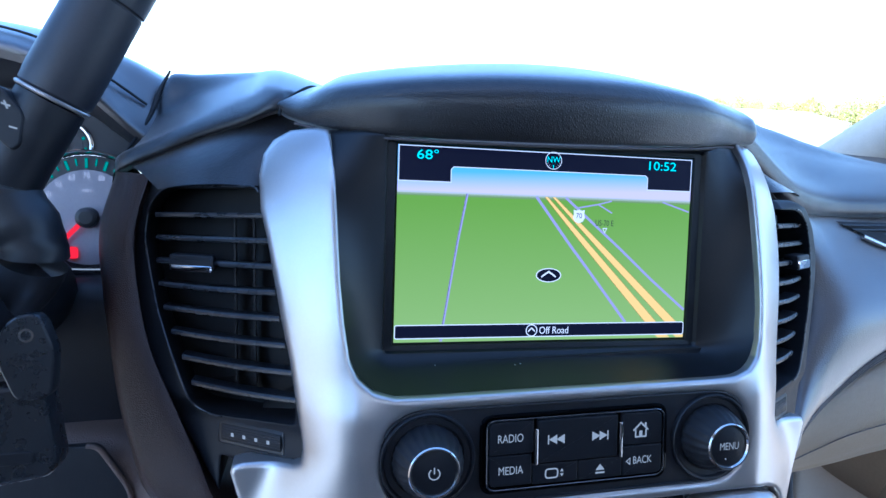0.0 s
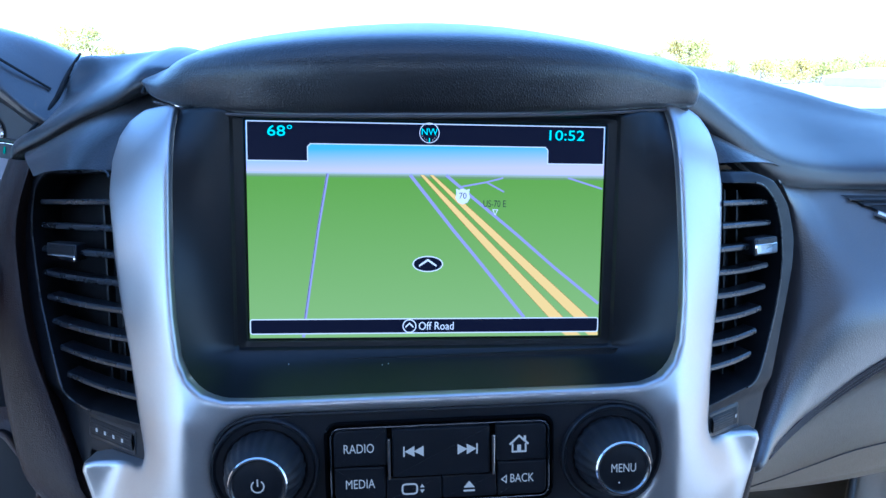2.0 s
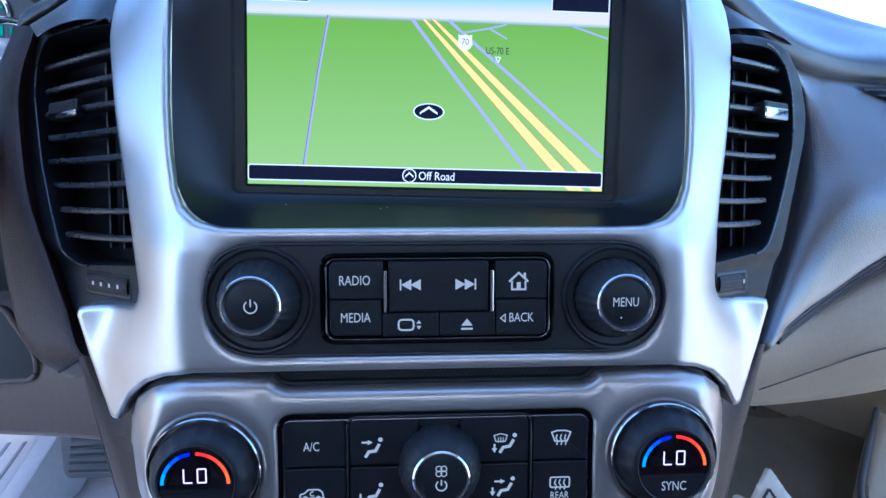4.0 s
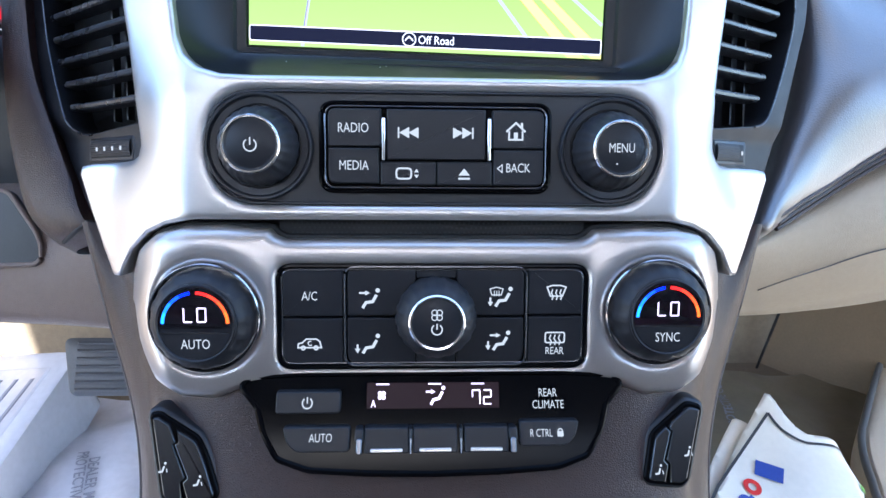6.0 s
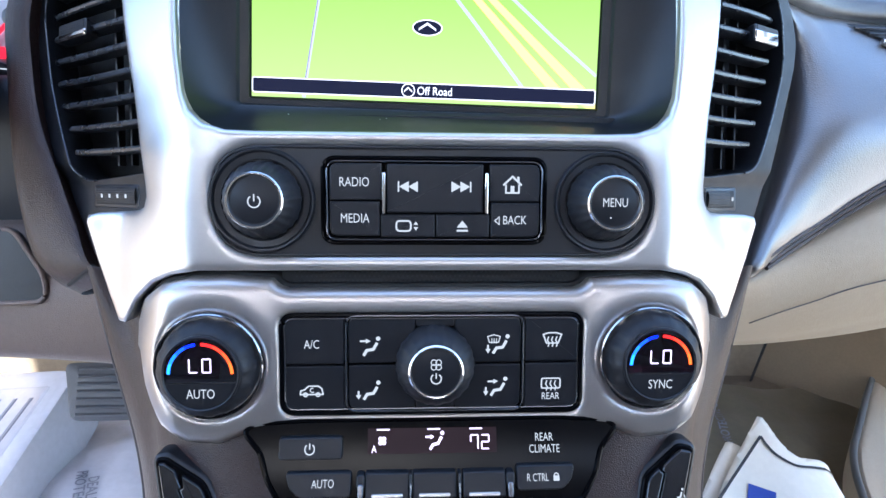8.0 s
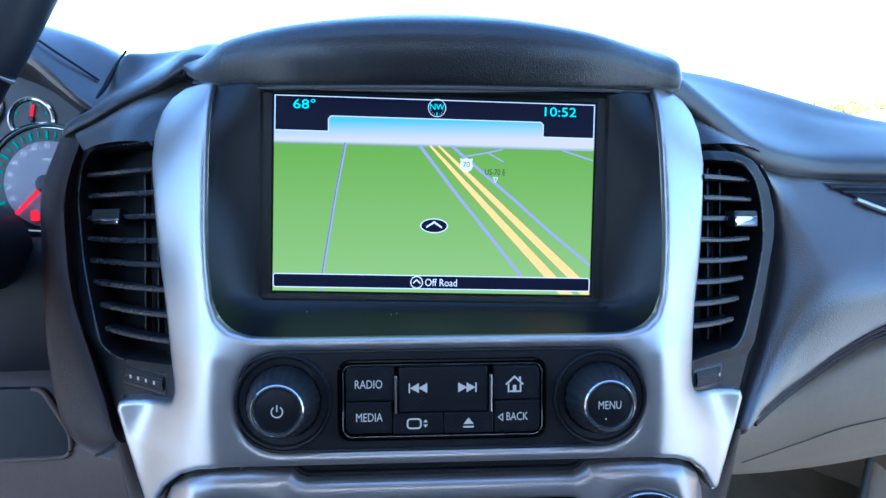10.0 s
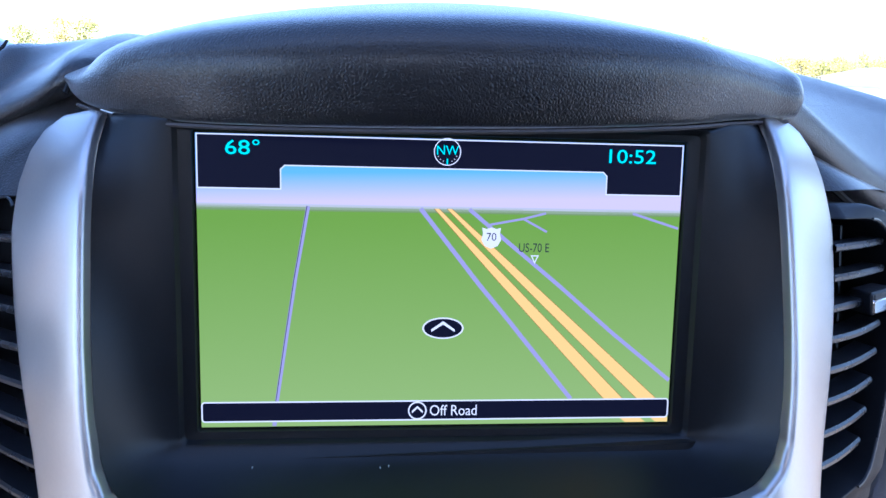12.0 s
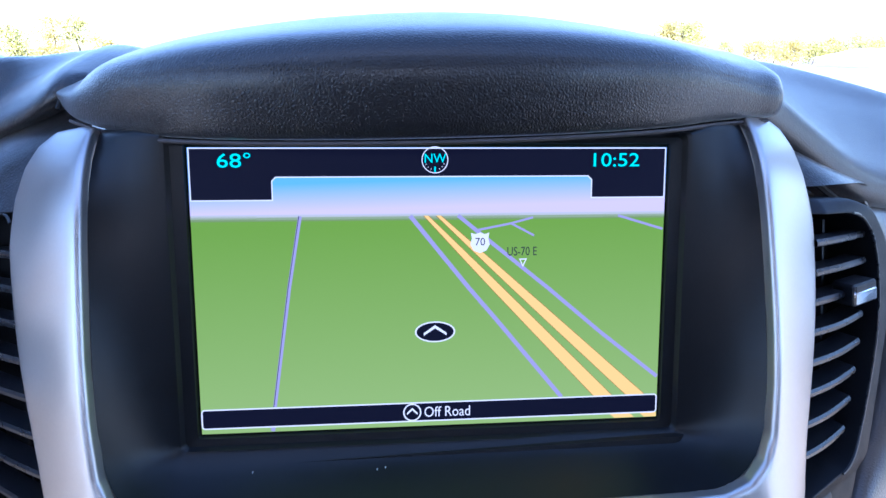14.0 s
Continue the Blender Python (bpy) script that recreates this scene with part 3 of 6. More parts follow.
RB["back"] = button("button", rect(27.6, -118.2, 50.0, -102.4), 36.6, radio, [0.5, 3.5, 0.5, 0.5])
for u in (-21.2, 25.5):
    plate("chrome_bar", rect(u - 0.8, -107.6, u + 0.8, -88.8, 0.5, 2), 38.3, 4, 0.5, CHROME, radio, "slim chrome bar")
words("lettering", "RADIO", -34.6, -93.4, 36.7, 4.7, LEGEND, RB["radio"], 0.80)
words("lettering", "MEDIA", -34.4, -109.8, 36.7, 4.7, LEGEND, RB["media"], 0.80)
tri = lambda u, v, s, d: [(u - d * s * 0.5, v - s * 0.62), (u - d * s * 0.5, v + s * 0.62), (u + d * s * 0.62, v)]
lines("skip_back_icon", [([(-14.6, -97.6), (-14.6, -92.8)], 0.7, False)], 37.3, LEGEND, RB["seek"], polys=[tri(-11.9, -95.2, 4.0, -1), tri(-7.8, -95.2, 4.0, -1)])
lines("skip_forward_icon", [([(18.2, -97.6), (18.2, -92.8)], 0.7, False)], 37.3, LEGEND, RB["seek"], polys=[tri(11.4, -95.2, 4.0, 1), tri(15.5, -95.2, 4.0, 1)])
lines("display_icon", [(rect(-15.6, -115.4, -9.0, -110.8, 1.6, 3), 0.8, True)], 36.5, LEGEND, RB["disp"], polys=[[(-7.8, -112.6), (-5.6, -112.6), (-6.7, -111.0)], [(-7.8, -113.6), (-5.6, -113.6), (-6.7, -115.2)]])
lines("eject_icon", [([(12.0, -115.2), (17.2, -115.2)], 0.9, False)], 36.5, LEGEND, RB["eject"], polys=[[(12.0, -113.8), (17.2, -113.8), (14.6, -110.6)]])
lines("home_icon", [([(33.2, -94.4), (37.5, -90.4), (41.8, -94.4)], 0.9, False), ([(34.5, -94.0), (34.5, -97.8), (40.5, -97.8), (40.5, -94.0)], 0.8, False)], 36.7, LEGEND, RB["home"],
      polys=[[(36.6, -97.6), (38.4, -97.6), (38.4, -94.6), (36.6, -94.6)], [(39.6, -92.2), (40.7, -93.2), (40.7, -90.4), (39.6, -90.4)]])
lines("back_icon", [([(31.6, -108.9), (31.6, -112.3), (29.5, -110.6)], 0.5, True)], 36.7, LEGEND, RB["back"])
words("lettering", "BACK", 38.7, -110.5, 36.7, 4.5, LEGEND, RB["back"], 0.80)


def radio_knob(u, v):
    lathe("knob_base", u, v, [(23.8, 32.6), (23.8, 35.0), (23.2, 35.8), (22.3, 35.6), (21.4, 34.2), (18.6, 33.8), (18.2, 33.0)], BLACK, radio, 64, "black dished ring")
    k = lathe("knob", u, v, [(17.6, 33.0), (17.6, 35.6), (17.2, 36.4), (16.6, 40.0), (14.9, 45.0), (13.2, 48.0), (12.3, 49.0)], RUBBER, radio, 144, "fluted black knob", 0.022, 48)
    lathe("chrome_ring", u, v, [(12.4, 48.0), (12.4, 49.3), (11.9, 49.9), (11.2, 49.9), (10.6, 48.8)], CHROME, k, 64, "chrome ring")
    lathe("knob_face", u, v, [(10.8, 47.6), (10.7, 48.7), (9.9, 49.1), (0.5, 49.2)], BUTTON, k, 48)
    return k


kp = radio_knob(-76.2, -101.6)
lines("power_icon", [(circle(-76.2, -102.0, 2.6, 20, 125, 415), 0.6, False), ([(-76.2, -98.8), (-76.2, -102.0)], 0.6, False)], 49.4, LEGEND, kp)
km = radio_knob(81.4, -102.2)
words("lettering", "MENU", 81.4, -102.0, 49.4, 4.4, LEGEND, km, 0.80)
lathe("index_dot", 79.6, -108.6, [(0.4, 49.1), (0.3, 49.4)], LEGEND, km, 8)

# ---- climate controls ----
HV = [(0, -143.2), (68, -143.2), (72, -141.5), (75, -138.5), (96, -136.8), (112, -137.2), (126, -141), (139, -149.5), (147, -162), (148, -175), (142, -193), (130, -209), (116, -216.5),
      (101, -217.5), (86, -211.5), (62, -209.5), (0, -210)]
HBOX = rect(C0 - 71.5, -202.5, C0 + 71.5, -154.5, 7, 6)
KL, KR, KF = (-102.2, -178.6), (106.2, -176.4), (2.4, -178.2)


def w_hvac(u, v):
    a = np.abs(u - C0)
    d = np.hypot(a - 102, v + 176)
    lobe = 2.0 * np.exp(-((d - 30) / 7) ** 2)
    return 33.5 + 0.00 * v + lobe - 24 * np.clip((a - 118) / 28, 0, 1) ** 2.0


climate = thing("climate_control_panel", "satin nickel climate control panel with two lit temperature knobs", "climate control", (0, -176, 30))
sheet("trim_plate", mirror(HV), [HBOX, circle(*KL, 24.8, 48), circle(*KR, 24.8, 48)], w_hvac, 1.6, SATIN, climate, "satin nickel trim", rnd=6.0, hrnd=3.5, depth=12)
sheet("gasket", inset(mirror(HV) if area2(mirror(HV)) > 0 else mirror(HV)[::-1], -2.2), [], lambda u, v: w_hvac(u, v) - 8.5, 2.0, DARK, climate, "dark rubber gasket", rnd=1.5, hrnd=0, depth=10)
plate("button_bay", rect(C0 - 72.5, -203.5, C0 + 72.5, -153.5, 7, 6), 29.5, 4, 0.5, GLOSS, climate)
CW = 33.2
bay_rim = inset(HBOX if area2(HBOX) > 0 else HBOX[::-1], 0.6)
tube("bay_edge", [(*p, 32.4) for p in bay_rim + bay_rim[:1]], 1.3, GLOSS, climate, 8, "rounded gloss black edge round the buttons", cap=False)
# rib and inner line lightened to carry the glint of their edges
ring = rect(-39.2, -201.3, 44.3, -155.4, 5.0, 6)
tube("bay_rib", [(*p, 33.2) for p in ring + ring[:1]], 0.62, EDGE, climate, 8, "rib round the middle buttons, lightened for its glint", cap=False)
ring = inset(bay_rim, 1.7)
tube("bay_inner_edge", [(*p, 33.0) for p in ring + ring[:1]], 0.42, EDGE, climate, 6, "bright line standing for the glint round the buttons", cap=False)
cb = {}
cb["ac"] = button("button", rect(-67.5, -178.2, -40.2, -156.0), CW, climate, [0.6, 0.6, 0.6, 4], "A/C button")
cb["rec"] = button("button", rect(-67.5, -200.8, -40.2, -179.2), CW, climate, [4, 0.6, 0.6, 0.6])
cb["face"] = button("button", [(-38.2, -156.4), (-7, -156.4), (-7, -162), (-14, -171), (-16, -178), (-38.2, -178)], CW, climate, [4, 1, 1, 1, 1, 1])
cb["feet"] = button("button", [(-38.2, -179), (-16, -179), (-14, -186), (-7, -195), (-7, -200), (-38.2, -200)], CW, climate, [1, 1, 1, 1, 1, 4])
cb["screen"] = button("button", [(43.2, -156.4), (12, -156.4), (12, -162), (19, -171), (21, -178), (43.2, -178)], CW, climate, [4, 1, 1, 1, 1, 1])
cb["both"] = button("button", [(43.2, -179), (21, -179), (19, -186), (12, -195), (12, -200), (43.2, -200)], CW, climate, [1, 1, 1, 1, 1, 4])
cb["def"] = button("button", rect(45.4, -177.6, 71.2, -155.6), CW, climate, [0.6, 0.6, 4, 0.6])
cb["rear"] = button("button", rect(45.4, -200.6, 71.2, -178.6), CW, climate, [0.6, 4, 0.6, 0.6], "REAR defrost button")
plate("bay_filler", rect(-6.5, -160.5, 11.5, -156.4, 0.8, 2), CW - 0.4, 3, 0.5, BUTTON, climate)
plate("bay_filler", rect(-6.5, -200, 11.5, -195.8, 0.8, 2), CW - 0.4, 3, 0.5, BUTTON, climate)
for k, u, v in (("ac", -54, -160.6), ("rec", -54, -183.4), ("face", -26, -160.6), ("feet", -26, -183.6), ("screen", 32.5, -160.6), ("both", 32.5, -183.6), ("def", 58, -160.2), ("rear", 58, -183)):
    flat("indicator", rect(u - 2.2, v - 0.5, u + 2.2, v + 0.5), CW + 0.08, DARK, cb[k])
words("lettering", "A/C", -55.2, -169.0, CW + 0.1, 4.6, LEGEND, cb["ac"], 0.8)
words("lettering", "REAR", 58.0, -195.0, CW + 0.1, 3.8, LEGEND, cb["rear"], 0.82)


def seated(u, v, up=False, down=False, glass=False, parent=None):
    """The air-flow sign: a plain seat-shaped stroke with arrows."""
    st = [([(u + 3.4, v + 1.6), (u + 1.6, v - 1.6), (u - 1.4, v - 2.0), (u - 3.0, v - 4.6)], 1.4, False)]
    po = [circle(u + 3.9, v + 3.6, 1.05, 12)]
    if up:
        st.append(([(u - 4.6, v + 2.4), (u - 1.6, v + 2.4)], 0.9, False))
        po.append([(u - 1.8, v + 1.2), (u - 1.8, v + 3.6), (u + 0.4, v + 2.4)])
    if down:
        st.append(([(u - 5.4, v - 0.4), (u - 5.4, v - 2.6)], 0.9, False))
        po.append([(u - 6.7, v - 2.4), (u - 4.1, v - 2.4), (u - 5.4, v - 4.6)])
    if glass:
        st += [([(u - 5.6, v + 3.6), (u - 2.6, v + 4.4), (u + 0.4, v + 3.6), (u - 0.4, v + 0.8), (u - 4.8, v + 0.8)], 0.5, True)]
        st += [([(u - 3.6 + k, v + 0.2), (u - 3.6 + k, v + 2.8)], 0.4, False) for k in (0, 1.1, 2.2)]
    lines("air_flow_icon", st, CW + 0.1, LEGEND, parent, polys=po)


seated(-28.2, -169.8, up=True, parent=cb["face"])
seated(-28.2, -191.0, down=True, parent=cb["feet"])
seated(33.0, -169.2, down=True, glass=True, parent=cb["screen"])
seated(32.2, -189.8, up=True, down=True, parent=cb["both"])
wind = lambda u, v, k: [([(u - 4.4 * k, v + 2.2 * k), (u - 2, v + 3.0 * k), (u + 2, v + 3.0 * k), (u + 4.4 * k, v + 2.2 * k), (u + 2.8 * k, v - 2.0 * k), (u - 2.8 * k, v - 2.0 * k)], 0.7, True)]
wave = lambda u, v: [([(u, v - 3.4), (u + 0.5, v - 1.6), (u - 0.4, v - 0.2), (u + 0.2, v + 1.6)], 0.6, False)]
lines("defrost_icon", wind(58.4, -167.0, 1.0) + wave(56.4, -167.4) + wave(58.4, -167.4) + wave(60.4, -167.4), CW + 0.1, LEGEND, cb["def"])
lines("rear_defrost_icon", [(rect(53.6, -191.0, 62.6, -186.2, 0.8, 2), 0.7, True)] + wave(56.0, -188.8) + wave(58.1, -188.8) + wave(60.2, -188.8), CW + 0.1, LEGEND, cb["rear"])
car = [(-60.8, -192.8), (-60.6, -191.0), (-58.8, -190.5), (-57.0, -188.8), (-52.4, -188.8), (-50.8, -190.0), (-50.2, -192.8)]
lines("recirculation_icon", [(car, 0.7, True), (circle(-58.4, -192.9, 0.9, 12), 0.6, True), (circle(-52.6, -192.9, 0.9, 12), 0.6, True), (circle(-55.2, -190.8, 1.0, 12, 60, 320), 0.5, False)], CW + 0.1, LEGEND, cb["rec"])

COLD = [glow("lit_blue", (30 + 8 * n, 40 + 30 * n, 255), 1.5) for n in range(4)]
HOT = [glow("lit_red", (255, 92 - 20 * n, 30), 1.3) for n in range(4)]
WARM = glow("lit_digits", (235, 215, 245), 1.1)
INKY = mat("knob_display_black", (0.014, 0.005, 0.010), 0.15, 0, 0.1, 80)


def seg7(ch, u, v, h):
    """Strokes of a seven-part digit."""
    s = h * 0.30
    P = {"a": [(-s, h / 2), (s, h / 2)], "b": [(s, h / 2), (s, 0)], "c": [(s, 0), (s, -h / 2)], "d": [(-s, -h / 2), (s, -h / 2)], "e": [(-s, 0), (-s, -h / 2)], "f": [(-s, h / 2), (-s, 0)], "g": [(-s, 0), (s, 0)]}
    on = {"L": "fed", "O": "abcdef", "7": "abcf", "2": "abged"}[ch]
    return [([(u + p[0] * 0.92, v + p[1] * 0.94) for p in P[k]], h * 0.095, False) for k in on]


def temp_knob(u, v, text, du):
    """du: how far the face sits off the base's middle."""
    lathe("chrome_ring", u, v, [(25.0, 24.0), (25.0, 35.6), (24.6, 36.1), (24.1, 35.8), (23.4, 33.0)], CHROME, climate, 64, "chrome ring")
    k = lathe("knob", u - du * 1.6, v, [(22.8, 30.0), (22.8, 35.0), (22.2, 39.5), (20.8, 42.6), (18.8, 44.8), (17.2, 45.8)], RUBBER, climate, 128, "black knob with shallow grips", 0.02, 32, lean=(du * 0.03, 0.0))
    f = u
    lathe("rim", f, v, [(17.4, 45.0), (17.4, 46.2), (16.7, 46.7), (16.1, 46.1)], BUTTON, k, 56)
    u = f
    cut_a = math.degrees(math.asin(3.6 / 15.9))
    flat("lit_window", circle(u, v, 15.9, 41, -cut_a, 180 + cut_a), 46.1, INKY, k, "lit temperature window")
    plate("push_button", circle(u, v - 0.3, 15.7, 29, 180 + cut_a, 360 - cut_a), 46.3, 2.5, 0.4, BUTTON, k, "lettered push button")
    for n in range(4):
        lines("cold_arc", [(circle(u, v - 0.4, 13.9, 8, 98 + 20 * n, 118 + 20 * n), 1.4, False)], 46.3, COLD[n], k)
        lines("hot_arc", [(circle(u, v - 0.4, 13.9, 8, 2 + 21.5 * n, 23.5 + 21.5 * n), 1.4, False)], 46.3, HOT[n], k)
    flat("split_line", rect(u - 15.2, v - 4.2, u + 15.2, v - 3.7), 46.55, EDGE, k, "bright line over the push button")
    lines("digit", seg7("L", u - 3.0, v + 3.8, 6.4), 46.3, WARM, k)
    lines("digit", seg7("O", u + 2.8, v + 3.8, 6.4), 46.3, WARM, k)
    words("lettering", text, u, v - 9.2, 46.45, 4.7, LEGEND, k, 0.80)
    flat("indicator", rect(u - 2, v - 13.3, u + 2, v - 12.4), 46.45, DARK, k)


temp_knob(*KL, "AUTO", 0.0)
temp_knob(*KR, "SYNC", 0.0)
fk = lathe("fan_knob", *KF, [(18.6, 28.0), (18.6, 37.0), (17.6, 42.0), (14.8, 46.6), (12.2, 48.4)], RUBBER, climate, 96, "black fan knob", 0.022, 40)
lathe("chrome_ring", *KF, [(12.4, 47.0), (12.5, 48.6), (11.8, 49.2), (11.1, 49.0), (10.8, 48.1)], CHROME, fk, 56, "chrome ring")
lathe("knob_face", *KF, [(10.9, 47.2), (10.8, 48.2), (10.0, 48.6), (0.5, 48.6)], BUTTON, fk, 48)
fu, fv = KF
lines("fan_icon", [(circle(fu + 1.5 * math.cos(a), fv + 3.6 + 1.5 * math.sin(a), 1.25, 12), 0.45, True) for a in (0.78, 2.35, 3.93, 5.5)], 48.85, LEGEND, fk)
lines("power_icon", [(circle(fu, fv - 2.8, 2.3, 18, 125, 415), 0.6, False), ([(fu, fv - 0.2), (fu, fv - 2.8)], 0.6, False)], 48.85, LEGEND, fk)
flat("indicator", rect(fu - 2, fv - 8.2, fu + 2, fv - 7.4), 48.85, DARK, fk)

# slot under the radio
slot = thing("storage_slot", "narrow dark slot with perforated rubber lining under the radio", "slot", (0, -138, 20))
sheet("slot_liner", rect(C0 - 72, -143.5, C0 + 72, -132.5, 3), [], lambda u, v: 22 + 0 * u, 3.0, DARK, slot, "", 0, 0, 8)
perf = []
for i in range(58):
    for j in range(3):
        perf.append(circle(C0 - 66 + i * 2.3 + (j % 2) * 1.1, -136 - j * 2.2, 0.6, 6))
lines("perforated_lining", [], 22.3, BLACK, slot, polys=perf)
tagged(slot.children[-1], kind="stuff")

# ---- rear climate controls ----
rear = thing("rear_climate_panel", "gloss black rear climate panel with lit readout and toggle switches", "climate control", (0, -228, 36))
RT = 0.38
rw = lambda v: 34.0 + (-209.0 - v) * RT
RP = [(0, -206), (60, -206), (84, -207), (88, -210.5), (80, -219), (76.5, -230), (70, -240), (56, -244.5), (30, -246), (0, -246.6)]
plate("panel", rpoly(mirror(RP), 2.0, 3), rw(-228), 6, 0.8, GLOSS, rear, tilt=RT, vm=-228)


rear_rim = inset(rpoly(mirror(RP), 2.0, 3) if area2(rpoly(mirror(RP), 2.0, 3)) > 0 else rpoly(mirror(RP), 2.0, 3)[::-1], -0.4)
tube("panel_edge", [(*p, rw(p[1]) - 0.6) for p in rear_rim + rear_rim[:1]], 1.5, GLOSS, rear, 8, "rolled gloss black edge", cap=False)


def rbutton(poly, r=2.0, m=None, name="button", rise=3.0, label=""):
    vm = sum(p[1] for p in poly) / len(poly)
    return plate(name, rpoly(poly, r, 4), rw(vm) + rise, 5, 0.7, m or BUTTON, rear, label, tilt=RT, vm=vm)


on_r = lambda v, k: rw(v) + k
b1 = rbutton(rect(-70.0, -221.2, -40.8, -211.8), 1.6)
lines("power_icon", [(circle(-55.8, -216.7, 2.2, 18, 125, 415), 0.6, False), ([(-55.8, -214.2), (-55.8, -216.8)], 0.6, False)], on_r(-216.5, 3.1), LEGEND, b1, tilt=RT, vm=-216.5)
b2 = rbutton([(-66.5, -226.4), (-36.0, -226.4), (-36.4, -236.8), (-60, -236.8), (-64.5, -233.0)], 2.0)
words("lettering", "AUTO", -49.2, -231.0, on_r(-231.0, 3.15), 3.9, LEGEND, b2, 0.8, tilt=RT)
b3 = rbutton([(40.2, -224.8), (68.0, -224.8), (66.2, -231.2), (62, -235.2), (40.4, -235.4)], 2.0)
words("lettering", "R CTRL", 50.2, -230.0, on_r(-230.0, 3.15), 3.6, LEGEND, b3, 0.74, tilt=RT)
lines("lock_icon", [(circle(59.0, -229.2, 1.0, 10, 0, 180), 0.5, False)], on_r(-230.0, 3.15), LEGEND, b3, tilt=RT, vm=-230.0, polys=[rect(57.6, -231.4, 60.4, -229.2)])
words("lettering", "REAR", 54.6, -214.2, on_r(-214.2, 0.15), 3.9, LEGEND, rear, 0.8, tilt=RT)
words("lettering", "CLIMATE", 54.6, -219.2, on_r(-219.2, 0.15), 3.9, LEGEND, rear, 0.8, tilt=RT)
GLASSY = glow("readout_dark", (22, 11, 14), 1.0, 0.1)
flat("readout", rect(-29.2, -220.2, 31.8, -209.4), on_r(-214.8, 0.2), GLASSY, rear, "dim lit readout", tilt=RT, vm=-214.8)
for ch, cu in (("7", 21.2), ("2", 26.4)):
    lines("digit", seg7(ch, cu, -215.6, 6.2), on_r(-214.8, 0.4), WARM, rear, tilt=RT, vm=-214.8)
words("lettering", "A", -26.2, -218.2, on_r(-218.2, 0.45), 3.2, WARM, rear, 0.8, tilt=RT)
lines("fan_icon", [], on_r(-214.8, 0.4), WARM, rear, tilt=RT, vm=-214.8, polys=[circle(-22.4 + 1.2 * math.cos(a), -214.6 + 1.2 * math.sin(a), 0.95, 10) for a in (0.78, 2.35, 3.93, 5.5)])
lines("air_flow_icon", [([(5.6, -213.2), (4.0, -216), (1.4, -216.6), (0.2, -218.6)], 1.2, False), ([(-2, -213.2), (0.6, -213.2)], 0.8, False)], on_r(-214.8, 0.4), WARM, rear, tilt=RT, vm=-214.8, polys=[circle(6.0, -211.6, 0.9, 10), [(0.4, -214.2), (0.4, -212.2), (2.2, -213.2)]])
lines("readout_line", [([(u - 3, -209.9), (u + 3, -209.9)], 0.6, False) for u in (-22, 2, 22)], on_r(-209.9, 0.4), WARM, rear, tilt=RT, vm=-209.9)
for u0 in (-29.8, -8.0, 15.0):
    tg = rbutton(rect(u0, -237.2, u0 + 20.0, -226.6), 1.0, BUTTON, "toggle", 4.0, "black toggle with silver edge")
    plate("toggle_tip", rect(u0 + 2.8, -236.4, u0 + 17.2, -234.9, 0.6, 2), on_r(-235.6, 4.7), 1.6, 0.3, SILVER, tg, "silver line", tilt=RT, vm=-235.6)
for u, r in ((-32.0, 2.0), (-9.0, 0.8), (13.6, 0.8), (37.2, 2.0)):
    post = rbutton(rect(u - r, -232.6, u + r, -226.8), min(r, 2.0) * 0.8, BUTTON, "post", 4.6, "small black post with a chrome tip")
    plate("chrome_tip", rpoly(rect(u - r * 0.7, -237.4, u + r * 0.7, -230.6), min(r, 2.0) * 0.55, 4), rw(-234.0) + 4.9, 5, 0.7, EDGE, post, "chrome tip", tilt=RT, vm=-234.0)


